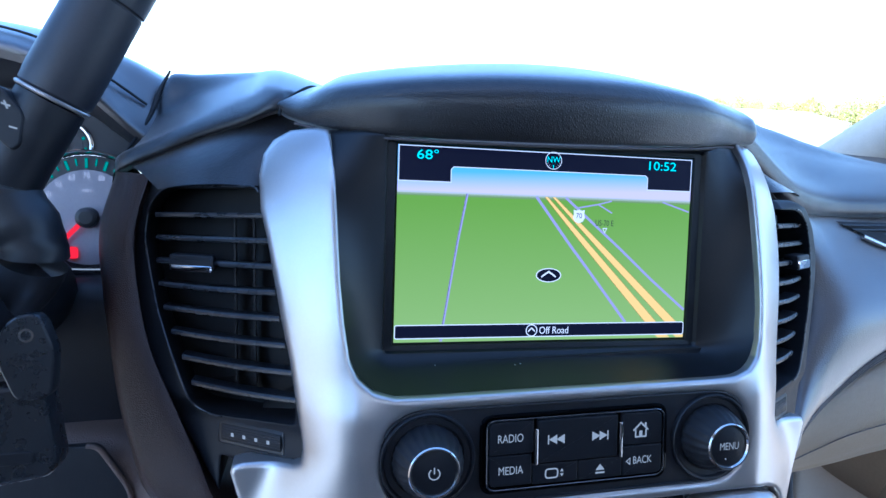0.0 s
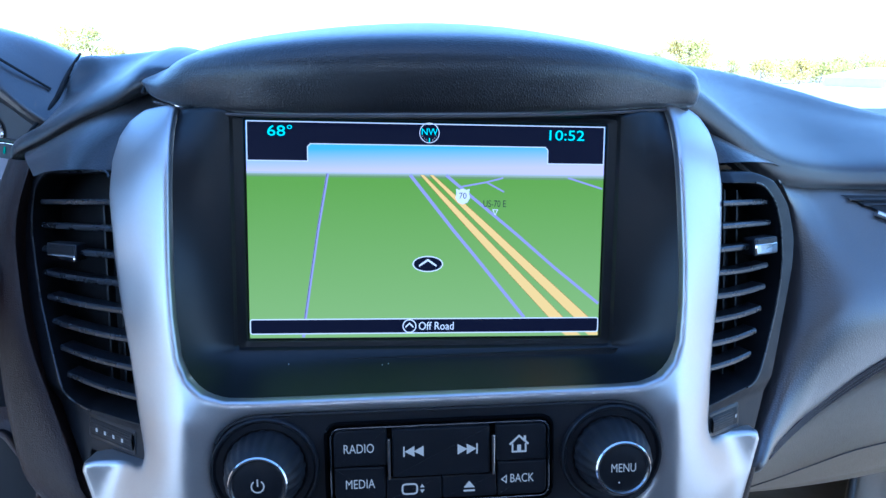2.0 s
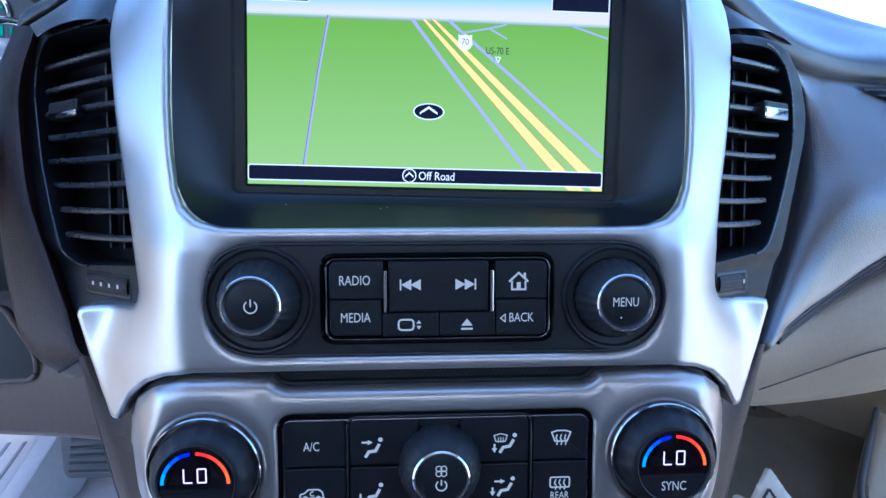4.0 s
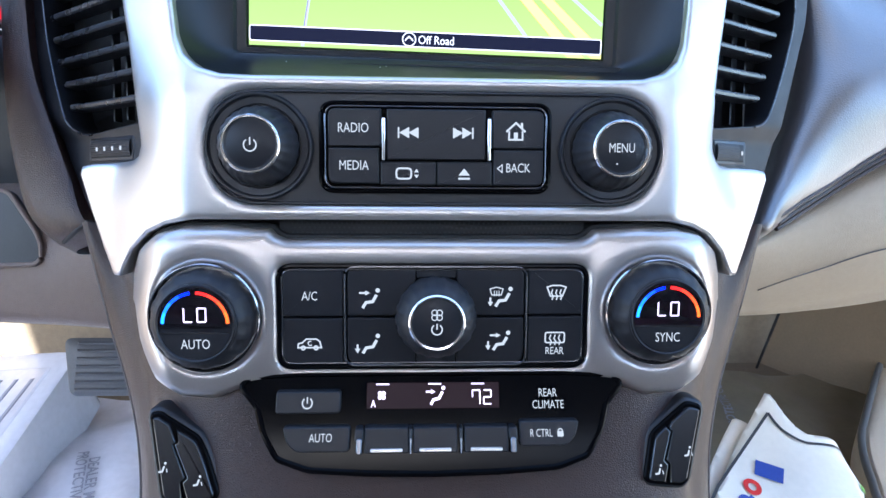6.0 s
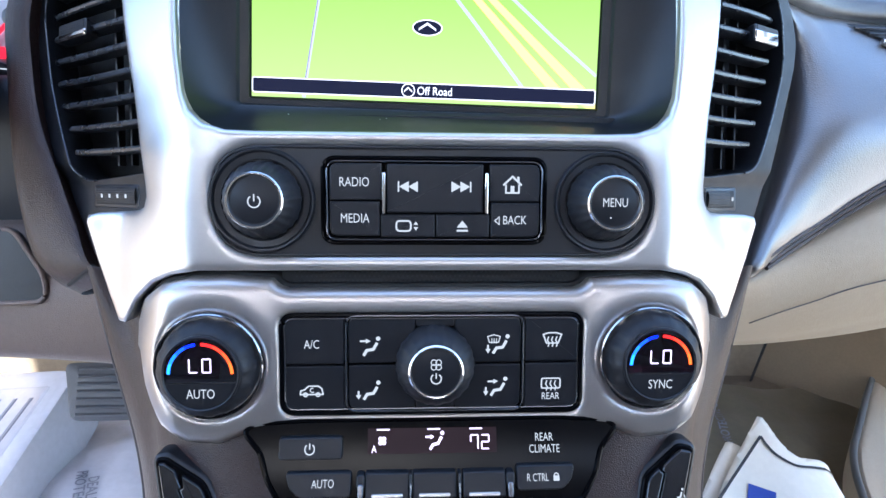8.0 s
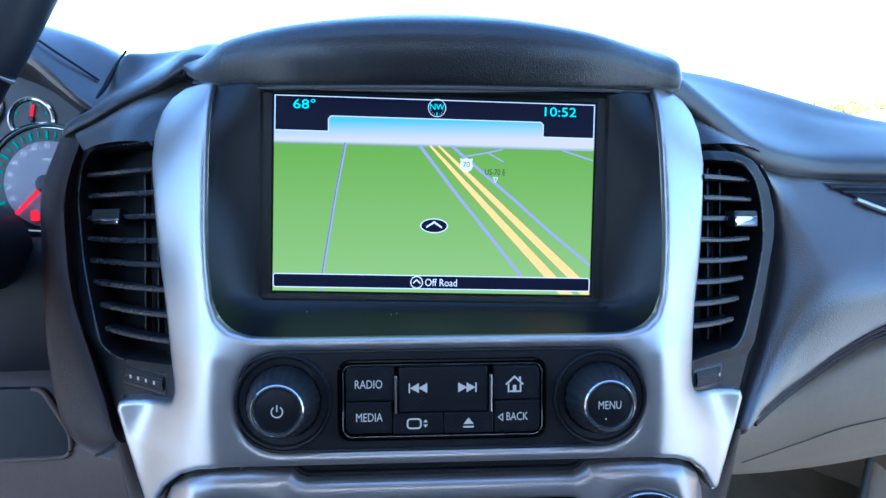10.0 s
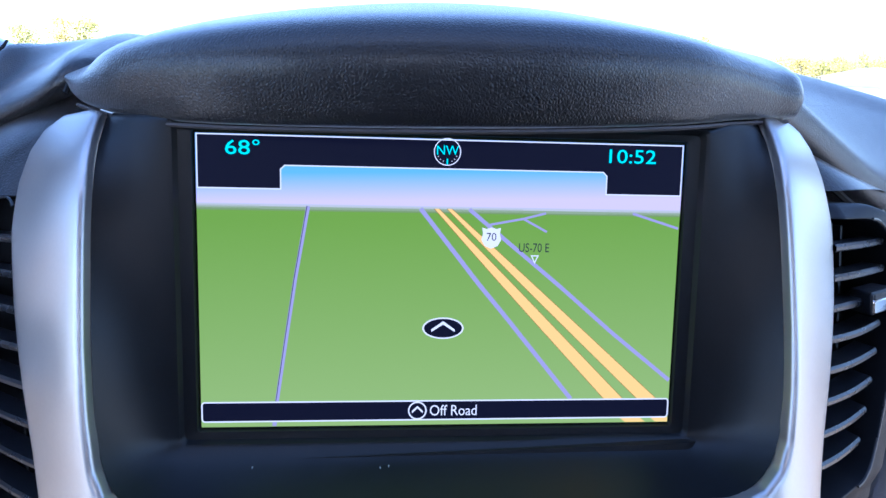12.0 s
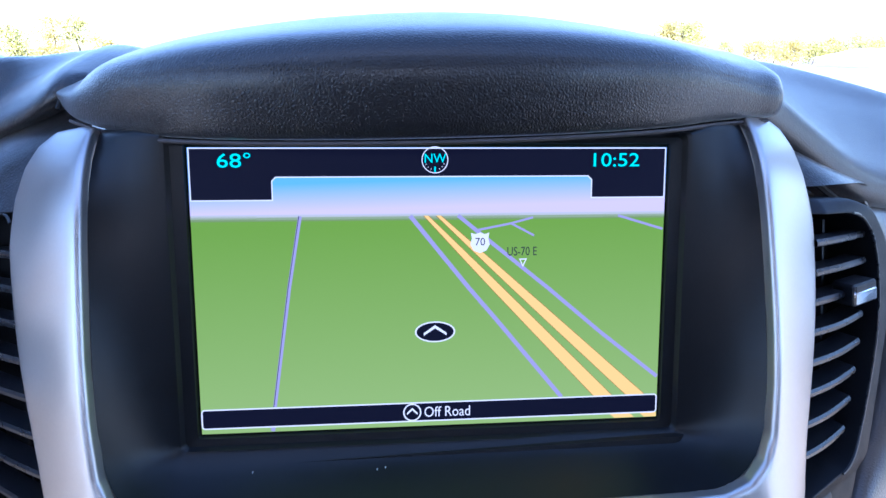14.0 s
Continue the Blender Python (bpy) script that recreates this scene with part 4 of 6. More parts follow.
# ---- seat heater switches ----
def seat_switch(s, rim, split):
    """Two slim rockers, parted by a stepped line, in a black frame set in the console skin. rim runs from the outer top corner round."""
    th = thing("seat_heater_switch", "glossy black two-part seat heating switch set in the console", "switch", (s * 112, -242, 36), "seat heater switches")
    tl, vm = 0.28, -240.0
    base = rpoly([(s * p[0], p[1]) for p in rim], 3.2, 5)
    base = base if area2(base) > 0 else base[::-1]
    plate("socket", inset(base, -1.6), 35.6, 10, 1.4, BLACK, th, "dark rolled socket edge", tilt=tl, vm=vm)
    plate("frame", base, 36.8, 8, 0.9, GLOSS, th, tilt=tl, vm=vm)
    line = [(s * p[0], p[1]) for p in split]
    inner = along_loop(inset(base, 2.0), 0.8)
    mid = lambda v: np.interp(-v, [-p[1] for p in line], [p[0] for p in line])
    for side in (-1, 1):
        q = []
        for p in inner:
            m = float(mid(p[1])) + side * 0.5
            q.append((max(p[0], m) if side > 0 else min(p[0], m), p[1]))
        ends = [p for p in q if abs(p[0] - float(mid(p[1])) - side * 0.5) > 0.4]
        vs = [p[1] for p in ends]
        edge = [(p[0] + side * 0.5, p[1]) for p in line if min(vs) < p[1] < max(vs)]
        k0 = max(range(len(ends)), key=lambda i: math.dist(ends[i - 1], ends[i]))
        run = ends[k0:] + ends[:k0]
        edge = edge if math.dist(run[-1], edge[0]) < math.dist(run[-1], edge[-1]) else edge[::-1]
        b = plate("rocker", run + edge, 38.6, 3, 0.7, ROCKER, th, "polished black rocker", tilt=tl, vm=vm)
        cu, cv = sum(p[0] for p in ends) / len(ends) - side * 1.2, sum(vs) / len(vs) - 5
        lines("seat_icon", [([(cu + 0.9, cv + 1.2), (cu + 0.2, cv - 1.0), (cu - 1.6, cv - 1.3)], 0.8, False), ([(cu + 1.9, cv + 0.2), (cu + 2.4, cv - 1.4)], 0.45, False)], 38.75 + tl * (vm - cv), LEGEND, b, tilt=tl, vm=cv, polys=[circle(cu + 1.3, cv + 2.4, 0.6, 8)])
    return th


ROCKER = mat("polished_black", (0.007, 0.007, 0.009), 0.22, 0, 0.1, 60, spec=0.65)
seat_switch(-1, [(129.6, -223.6), (124.6, -222.6), (105.5, -234.0), (101.0, -243.0), (95.3, -258.0), (97.6, -261.4), (118.0, -262.4), (121.8, -259.0)],
            [(120.0, -222.0), (115.6, -235.5), (117.0, -236.5), (110.4, -250.5), (112.4, -252.5), (109.6, -264.0)])
seat_switch(1, [(131.4, -222.6), (123.0, -220.4), (104.6, -234.6), (100.0, -254.6), (102.6, -256.8), (118.2, -258.4), (122.0, -255.6)],
            [(116.8, -218.0), (113.0, -232.0), (114.6, -233.4), (110.6, -246.0), (112.4, -248.0), (110.0, -262.0)])


# ---- side air vents ----
SURROUND = mat("vent_surround_black", (0.017, 0.018, 0.022), 0.5, 0, 0.15, 100, 0.1, 5000, spec=0.3)
# paler copy of the vent black, with the edges' highlight in its colour
SLAT = mat("lit_edge_black", (0.030, 0.032, 0.038), 0.28, 0, 0.1, 100, spec=0.6)

VENTS = {
    -1: dict(face=lambda u, v: -4 - (u - 150) * 0.80 + (-v - 25) * 0.12 - 7.0 * np.clip((-84 - v) / 10, 0, 1),
             hole=[(160, 32), (214, 32.5), (223.5, 22), (226, 3.5), (222.3, -16), (217.5, -38), (209.5, -60), (202, -77), (196, -88.5), (185, -92.7), (140, -89), (141, -68), (146, -42), (151, -15), (155, 15)],
             rim=[(150, 38), (216, 39), (230, 30), (236, 18), (236.5, 0), (232.5, -33), (226, -55), (216, -80), (203.5, -102), (192, -119), (182, -134), (181, -114), (136, -116), (131, -108), (137, -80), (142, -42), (147, -10)],
             tops=16.7, pitch=13.35, ends=[(16.7, 154, 220.4), (-11, 152, 219.5), (-27, 150, 217.6), (-40, 148, 214), (-53, 145, 209), (-65, 142, 202.4), (-77, 139, 197.4), (-90, 137, 190)], tab=(184, 210), wheel=(147.5, 181), marks=4),
    1: dict(face=lambda u, v: 4 - (u - 150) * 0.62 + (-v - 25) * 0.06 - 4.0 * np.clip((-86 - v) / 8, 0, 1),
            hole=[(149, 22), (180, 21.5), (191.9, 12), (197.3, -0.7), (199.3, -19.5), (197.1, -35), (191, -53), (183.6, -70.6), (177.5, -82), (171, -86), (136, -89.5), (134, -83), (136, -62), (141, -32), (145, -4)],
            rim=[(144, 28), (178, 28), (193.9, 22.5), (207, 9), (213, -10), (211.5, -26), (205, -45), (196, -72), (187.5, -95), (178, -116), (168, -132), (168, -112), (134, -116), (128, -108), (129, -84), (136, -32), (140, -4)],
            tops=11.3, pitch=11.75, ends=[(11.5, 150, 190.8), (0, 149.5, 192), (-11, 148, 192.5), (-23, 146.5, 189.5), (-35, 144, 187), (-46, 141, 183.5), (-58, 137, 179), (-70, 133, 174), (-86, 131, 168)], tab=(171, 192.5), wheel=(139.8, 162), marks=1),
}


def vent(s):
    th = thing("air_vent", "tall black side air vent with slim slats and a metal-tipped tab", "air vent", (s * 185, -40, -30), "dashboard air vents")
    K = VENTS[s]
    fw = K["face"]
    M = lambda u: C0 + s * u
    P = lambda q: [(M(a), b) for a, b in q]
    hole = rpoly(K["hole"], [3, 6] + [5] * 8 + [3] * 5, 3)
    rim = rpoly(K["rim"], [3, 6] + [5] * 8 + [2] * (len(K["rim"]) - 10), 3)
    sheet("housing", P(rim), [P(hole)], lambda u, v: fw(np.abs(u - C0), v) - 16 * np.clip((v - K["tops"] - 4) / 16, 0, 1) * np.clip((192 - np.abs(u - C0)) / 34, 0, 1) - 14 * np.clip((160 - np.abs(u - C0)) / 12, 0, 1) * np.clip((v + 60) / 50, 0, 1), 1.7, SURROUND, th, "black vent surround", rnd=2.5, hrnd=1.2, depth=60)
    q = hole if area2(hole) > 0 else hole[::-1]
    edge = [p for p in inset(q, -0.3) if p[0] > K["ends"][0][1] + 4]
    k0 = max(range(len(edge)), key=lambda i: math.dist(edge[i - 1], edge[i]))
    tube("opening_edge", [(M(a), b, float(fw(a, b)) + 0.2) for a, b in edge[k0:] + edge[:k0]], 0.55, SLAT, th, 6, "thin edge of the opening, paler for its highlight")
    # back wall near black: the duct's shade is put into its colour
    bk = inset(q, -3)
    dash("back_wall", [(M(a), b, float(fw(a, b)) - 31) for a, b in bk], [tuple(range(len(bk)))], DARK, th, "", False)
    prof = [(0.5, 0.2), (1.5, -0.8), (1.2, -13.0), (0.4, -14.0), (-1.4, -13.0), (-1.6, -1.0), (-0.9, 0.1)]
    m = len(prof)
    E = K["ends"]
    for i in range(8):
        v = K["tops"] - i * K["pitch"]
        lo, hi = (float(np.interp(-v, [-e[0] for e in E], [e[k] for e in E])) for k in (1, 2))
        pts, faces = [], []
        for k in range(13):
            t = k / 12
            u = lo + (hi - lo) * t
            bow = math.sin(math.pi * t)
            vv = v - 0.6 * bow * (i > 2)
            w0 = float(fw(u, v)) - 3.4 + 1.2 * bow
            pts += [(M(u), vv + a, w0 + b) for a, b in prof]
        for k in range(12):
            for j in range(m):
                f4 = (k * m + j, k * m + (j + 1) % m, (k + 1) * m + (j + 1) % m, (k + 1) * m + j)
                faces.append(f4 if s > 0 else f4[::-1])
        ob = dash("slat", pts, faces, VENT, th)
        ob.data.materials.append(SLAT)
        # front faces take the paler black, as if catching light
        for f in ob.data.polygons:
            f.material_index = 1 if f.index % m in (0, 5, 6) else 0
    for u in (162.0, 173.0):
        w1 = float(fw(u, -30)) - 20
        dash("vane", [(M(u), 18, w1), (M(u), -84, w1 + 4), (M(u + 0.9), -84, w1 + 4), (M(u + 0.9), 18, w1), (M(u), 18, w1 - 8), (M(u), -84, w1 - 4), (M(u + 0.9), -84, w1 - 4), (M(u + 0.9), 18, w1 - 8)],
             [(0, 1, 2, 3), (4, 5, 1, 0), (3, 2, 6, 7), (0, 3, 7, 4), (1, 5, 6, 2)], BLACK, th, "", False)

    def slab(name, u0, u1, v0, v1, lift, deep, mt, parent, label, r=1.6):
        q = rpoly([(u0, v0), (u1, v0), (u1, v1), (u0, v1)], r, 3)
        q = q if area2(q) > 0 else q[::-1]
        inn, n = inset(q, 0.9), len(q)
        at = lambda a, b: float(fw(a, b)) + lift
        pts = [(M(a), b, at(a, b) - deep) for a, b in q] + [(M(a), b, at(a, b) - 0.9) for a, b in q] + [(M(a), b, at(a, b)) for a, b in inn]
        fs = [(k * n + i, k * n + (i + 1) % n, (k + 1) * n + (i + 1) % n, (k + 1) * n + i) for k in range(2) for i in range(n)] + [tuple(range(2 * n, 3 * n))]
        return dash(name, pts, fs if s > 0 else [f[::-1] for f in fs], mt, parent, label)
    # grip tab on the third slat
    v3 = K["tops"] - 2 * K["pitch"]
    a0, a1 = K["tab"]
    tab = slab("tab", a0, a1, v3 - 4.6, v3 + 4.6, 2.6, 12, RUBBER, th, "black grip tab")
    slab("tab_tip", a0 + 0.6, a1 - 0.6, v3 - 4.4, v3 - (1.0 if s < 0 else -1.8), 3.4, 3, CHROME, tab, "chrome strip", 1.0)
    for k in range(3):
        slab("tab_rib", a0 + 1.4, a1 - 1.4, v3 + 0.2 + 1.4 * k, v3 + 0.8 + 1.4 * k, 3.0, 1.5, RUBBER, tab, "", 0.3)
    # thumbwheel in its pocket
    b0, b1 = K["wheel"]
    slab("wheel_pocket", b0 - 1.5, b1 + 1.5, -107.2, -94.2, 0.7, 4, VENT, th, "raised frame round the wheel", 2.0)
    slab("wheel_slot", b0, b1, -105.6, -95.6, 1.0, 3, DARK, th, "")
    pts, seg = [], 18
    c0, c1 = (b0 + 1.0, b1 - 1.0) if s < 0 else (b0 + 0.8, b1 - 5.0)
    for k in range(seg):
        a = math.pi * (0.08 + 0.84 * k / (seg - 1))
        r2 = 6.0 - (0.5 if k % 2 else 0)
        for uu in (c0, c1):
            pts.append((M(uu), -100.7 + r2 * math.cos(a) * 0.74, float(fw(uu, -100)) + 0.2 + r2 * math.sin(a) * 0.42))
    faces = [(2 * k, 2 * k + 1, 2 * k + 3, 2 * k + 2) for k in range(seg - 1)]
    wheel = dash("thumbwheel", pts, faces if s > 0 else [f[::-1] for f in faces], RUBBER, th, "ribbed thumbwheel", False)
    for k in range(K["marks"]):
        u = b1 - 7.0 - k * 6.4 if s < 0 else b1 - 2.4
        dash("wheel_mark", [(M(u + a), b, float(fw(u + a, -100)) + (3.0 if s < 0 else 1.6)) for a, b in ((-0.8, -101.6), (0.8, -101.6), (0.8, -99.6), (-0.8, -99.6))], [(0, 1, 2, 3) if s > 0 else (3, 2, 1, 0)], LEGEND, wheel, "", False)
    return th


vent(-1)
vent(1)

# ---- padded visor over the display ----
visor = thing("display_visor", "padded dark leather-grain visor over the display", "dashboard pad", (0, 90, -40))


def visor_pad():
    # u, lip height, lip w, crest height, crest w, face height
    K = [(-149, 76, -42, 94, -62, 9), (-144, 72, -35, 95, -64, 13), (-132, 66.5, -20, 98, -68, 18), (-112, 61, -5, 102, -70, 22), (-80, 57, 13, 106, -66, 26), (-40, 55, 24, 109.5, -62, 28.5),
         (0, 54.5, 27, 111, -60, 29), (40, 55, 24, 109.5, -62, 28.5), (80, 57, 14, 105, -66, 25), (108, 60, 0, 100.5, -66, 20), (126, 61.5, -8, 97, -62, 16), (138, 62, -12, 94, -60, 14), (143.5, 64, -20, 92, -66, 13)]
    out = []
    for u, lv, lw, cv, cw, fh in K:
        d, g = lw - cw, cv - lv - fh
        h = min(1.0, max(0.0, (fh - 9) / 14))
        lean = 24 * min(1.0, max(0.0, (-100 - u) / 45)) ** 1.5
        row = [(C0 + u, lv + 3, lw - 45), (C0 + u, lv + 0.6, lw - 12), (C0 + u, lv, lw - 4), (C0 + u, lv + 1.4, lw), (C0 + u, lv + fh * 0.45, lw + 1.2 + 3.4 * h), (C0 + u, lv + fh * 0.85, lw + 6.0 * h - 1.0),
                    (C0 + u, lv + fh + g * 0.16, lw + 1.0 * h - 3.0), (C0 + u, lv + fh + g * 0.52, lw - d * 0.30), (C0 + u, lv + fh + g * 0.84, lw - d * 0.62), (C0 + u, cv, cw), (C0 + u, cv + 1.0, cw - 40), (C0 + u, cv - 5, cw - 100), (C0 + u, cv - 15, cw - 170)]
        out.append([(p[0] + lean * min(1.0, max(0.0, (p[1] - lv - 4) / (cv - lv - 4))), p[1], p[2]) for p in row])
    a = out[-1]
    out.append([(C0 + 146.5, p[1] - 2.0, p[2] - 12) for p in a])
    out.append([(C0 + 146.0, p[1] - 5.0, p[2] - 34) for p in a])
    return out


loft("pad", visor_pad(), VISORSKIN, visor, n=4, along=5)
tube("seam", crom([(-147, 73, -39), (-145, 79, -42), (-139, 86, -49), (-130, 93, -60), (-124, 96, -82), (-122, 96.5, -120)], 5), 1.0, DARK, visor, 6, "dark joint line")
tube("stitch_line", crom([(C0 - 140, 67.5, -31), (C0 - 112, 59.5, -7), (C0 - 80, 55.6, 11), (C0 - 40, 53.6, 22), (C0, 53.0, 25), (C0 + 40, 53.6, 22), (C0 + 80, 55.6, 12), (C0 + 108, 58.6, -3), (C0 + 136, 60.6, -15)], 5), 0.8, THREAD, visor, 6)

# ---- dash top and passenger side ----
top_pad = thing("dashboard_top", "dark grained dashboard top pad below the windscreen", "dashboard", (250, 60, -200))
edge_r = [(138, 66, -22), (158, 57, -32), (182, 44, -42), (204, 32, -50), (228, 25, -60), (270, 21.5, -79), (320, 21, -86), (420, 21, -92), (600, 17, -95), (760, 8, -80)]
loft("pad", [
    [(p[0], p[1] - 8, p[2] - 20) for p in edge_r],
    [(p[0], p[1] - 4, p[2] - 3) for p in edge_r],
    [(p[0] + 1, p[1] + 3, p[2]) for p in edge_r],
    [(p[0] + 3, p[1] + 12, p[2] - 5) for p in edge_r],
    [(146, 86, -52), (165, 78, -60), (188, 69, -72), (212, 60, -82), (238, 54, -94), (278, 50, -112), (325, 48, -118), (424, 46, -124), (605, 40, -126), (765, 30, -112)],
    [(147, 100, -110), (172, 98, -118), (202, 94, -128), (230, 90, -138), (258, 86, -148), (298, 79, -158), (346, 70, -162), (440, 60, -165), (610, 48, -165), (770, 36, -160)],
    [(148, 114, -190), (178, 118, -198), (212, 119, -204), (246, 116, -208), (278, 110, -210), (322, 100, -213), (368, 88, -215), (450, 72, -220), (610, 56, -220), (780, 50, -220)],
    [(148, 108, -380), (178, 111, -380), (212, 112, -380), (246, 111, -380), (278, 104, -380), (322, 94, -380), (368, 82, -380), (450, 66, -380), (610, 50, -380), (780, 42, -380)],
], DASHTOP, top_pad, n=5, along=4)
tube("edge_joint", crom([(p[0], p[1] - 9, p[2] - 6) for p in edge_r], 4), 1.6, DARK, top_pad, 6, "dark gap under the pad")
face = thing("passenger_dashboard", "dark dashboard face with stitched seam on the passenger side", "dashboard", (300, -60, -80))
up = [(216, 25, -58), (224, 21, -64), (236, 19, -70), (252, 18, -78), (285, 16, -86), (325, 14, -91), (420, 14, -96), (600, 9, -98), (760, 0, -85)]
face_rows = [
    [(p[0], p[1] + 6, p[2] - 14) for p in up],
    up,
    [(231, 2, -66), (236, 2, -64), (246, 2, -66), (262, 0, -70), (295, -4, -74), (335, -6, -77), (425, -8, -80), (600, -12, -82), (760, -20, -70)],
    [(232, -30, -64), (238, -31, -57), (249, -32, -53), (265, -33, -52), (300, -35, -53), (338, -35, -55), (428, -35, -57), (600, -36, -60), (760, -40, -54)],
    [(224, -62, -57), (230, -62, -49), (241, -62, -43), (258, -62, -41), (298, -60, -44), (338, -58, -47), (428, -56, -50), (600, -54, -54), (760, -54, -50)],
    [(208, -100, -44), (214, -101, -38), (226, -102, -38), (244, -99, -42), (288, -83, -48), (335, -73, -51), (428, -68, -54), (600, -66, -56), (760, -66, -52)],
    [(195, -122, -32), (201, -124, -28), (211, -127, -33), (228, -124, -43), (264, -108, -54), (310, -88, -58), (424, -79, -60), (600, -76, -60), (760, -76, -56)],
    [(184, -138, -20), (190, -140, -19), (198, -143, -32), (212, -142, -50), (248, -126, -66), (302, -97, -70), (420, -84, -70), (600, -81, -70), (760, -81, -64)],
    [(180, -146, -24), (186, -149, -30), (194, -153, -50), (208, -152, -72), (244, -133, -86), (300, -101, -88), (420, -88, -86), (600, -85, -84), (760, -85, -78)],
]
loft("face_skin", [[(r[0][0] - 16, r[0][1], r[0][2] - 48), (r[0][0] - 3, r[0][1], r[0][2] - 12)] + r for r in face_rows], DASHSKIN, face, n=5, along=4)
seam = [(203, -142, -40), (222, -134, -50), (246, -122, -58), (272, -107, -61), (300, -93, -62), (340, -83, -62), (420, -77, -61), (600, -74, -61)]
for k in (0.0, 3.8, 8.0):
    tube("stitched_seam", [(p[0] - k * 0.3, p[1] + k, p[2] + 5.0 + k * 0.8) for p in crom(seam, 6)], 1.4, LEATHER, face, 6, "raised stitched seam")

lower = thing("glovebox_panel", "dune beige lower dashboard and glovebox panel", "glovebox", (320, -150, -90))
loft("panel_skin", [
    [(196, -154, -56), (214, -146, -64), (240, -131, -72), (268, -114, -73), (298, -99, -72), (340, -88, -71), (430, -82, -68), (600, -79, -66), (760, -79, -60)],
    [(196, -160, -56), (216, -152, -60), (244, -138, -65), (274, -122, -64), (304, -108, -62), (345, -97, -60), (435, -91, -57), (600, -88, -56), (760, -88, -50)],
    [(198, -178, -74), (220, -174, -74), (250, -164, -74), (282, -152, -71), (312, -140, -68), (352, -128, -64), (440, -120, -60), (600, -118, -58), (760, -118, -52)],
    [(202, -198, -104), (226, -196, -102), (256, -190, -98), (288, -182, -94), (318, -173, -90), (356, -163, -86), (444, -154, -80), (600, -151, -76), (760, -151, -68)],
    [(208, -209, -124), (232, -208, -120), (260, -205, -116), (292, -199, -112), (322, -192, -108), (360, -183, -104), (446, -172, -98), (600, -168, -94), (760, -168, -86)],
    [(212, -214, -140), (236, -213, -136), (264, -211, -134), (296, -208, -132), (326, -204, -130), (364, -198, -128), (448, -188, -124), (600, -184, -120), (760, -184, -112)],
    [(214, -212, -240), (238, -212, -240), (266, -210, -240), (298, -208, -240), (328, -206, -240), (366, -204, -240), (450, -198, -240), (600, -196, -240), (760, -196, -240)],
], BEIGE, lower, n=5, along=4)
tube("door_gap", crom([(222, -186, -83), (240, -178, -79), (262, -171, -79), (300, -158, -76), (360, -146, -70), (460, -139, -65)], 6), 0.5, TRIMDARK, lower, 6, "thin glovebox door gap")
# far passenger air outlet
far = thing("air_vent", "slim dark passenger air outlet with silver edge", "air vent", (310, 5, -85), "dashboard air vents")
# near-black backing, its colour standing for shade behind the slats
dash("grille_back", [(274, 13, -80), (330, 11, -86), (420, 9, -90), (420, -9, -76), (345, -9, -73), (322, -7, -74)], [tuple(range(6))[::-1]], DARK, far)
for i in range(5):
    v = 10.0 - i * 3.6
    tube("slat", [(279 + i * 10, v, -78), (345, v - 0.6, -79), (420, v - 1.4, -82)], 0.8, VENT, far, 6)
tube("silver_edge", crom([(296, 1, -75), (320, -8.0, -72), (345, -10.5, -71), (420, -10.5, -74)], 4), 2.0, SILVER, far, 8, "silver edge")

# ---- driver side: column beside the vent, wing and instrument hood ----
side = thing("driver_dashboard", "dark trim column and padded wing beside the instrument cluster", "dashboard", (-230, -40, -60))
tube("panel_joint", [(-178.0, -138.0, -17.5), (-184.6, -141.8, -20.6), (-189, -144.6, -23.4), (-193.6, -147.4, -26.8), (-199, -150.3, -31.4)], 1.1, DARK, side, 8, "dark joint above the console")
loft("trim_column", [
    [(-213, 40, -130), (-224, 7, -128), (-224, -26, -125), (-216, -60, -118), (-201, -96, -106), (-189, -118, -96), (-178, -137, -80), (-166, -146, -84)],
    [(-219, 40, -72), (-230, 7, -70), (-230, -26, -67), (-222, -60, -60), (-207, -96, -48), (-194, -118, -38), (-182, -137, -28), (-170, -146, -32)],
    [(-223, 40, -68), (-229, 7, -61), (-226, -28, -55), (-218, -60, -46), (-203, -92, -35), (-193, -114, -28), (-183, -137, -20), (-171, -146, -24)],
    [(-233, 41, -71), (-240, 8, -63), (-238, -30, -57), (-229, -72, -45), (-216, -105, -34), (-204, -126, -27), (-194, -142, -24), (-182, -151, -28)],
    [(-243, 42, -84), (-251, 8, -76), (-248, -31, -69), (-237, -84, -51), (-228, -112, -41), (-220, -133, -36), (-208, -147, -34), (-196, -156, -38)],
    [(-247, 43, -110), (-254, 8, -104), (-252, -31, -98), (-241, -86, -80), (-232, -116, -70), (-224, -138, -62), (-211, -151, -56), (-199, -160, -60)],
    [(-247, 43, -170), (-254, 8, -170), (-252, -31, -170), (-241, -86, -170), (-232, -118, -170), (-224, -140, -170), (-211, -154, -150), (-199, -163, -154)],
], LEATHER, side, n=4, along=5)
for s in (-1, 1):
    low_r = [(-132, 78, -52), (-168, 74, -66), (-194, 67, -78), (-220, 56, -90), (-240, 48, -96)] if s < 0 else [(130, 70, -46), (158, 60, -54), (182, 46, -62), (206, 33, -68), (224, 26, -72)]
    f0 = [(C0 + s * p[0], *p[1:]) for p in ((150, 33, -34), (165, 33, -26), (182, 33.5, -30), (202, 33, -44), (216, 31, -56))]
    loft("filler", [low_r, [tuple((np.array(a) + np.array(b)) / 2 + (0, 2, 4)) for a, b in zip(low_r, f0)], f0], VISORSKIN, side, n=5, along=4)
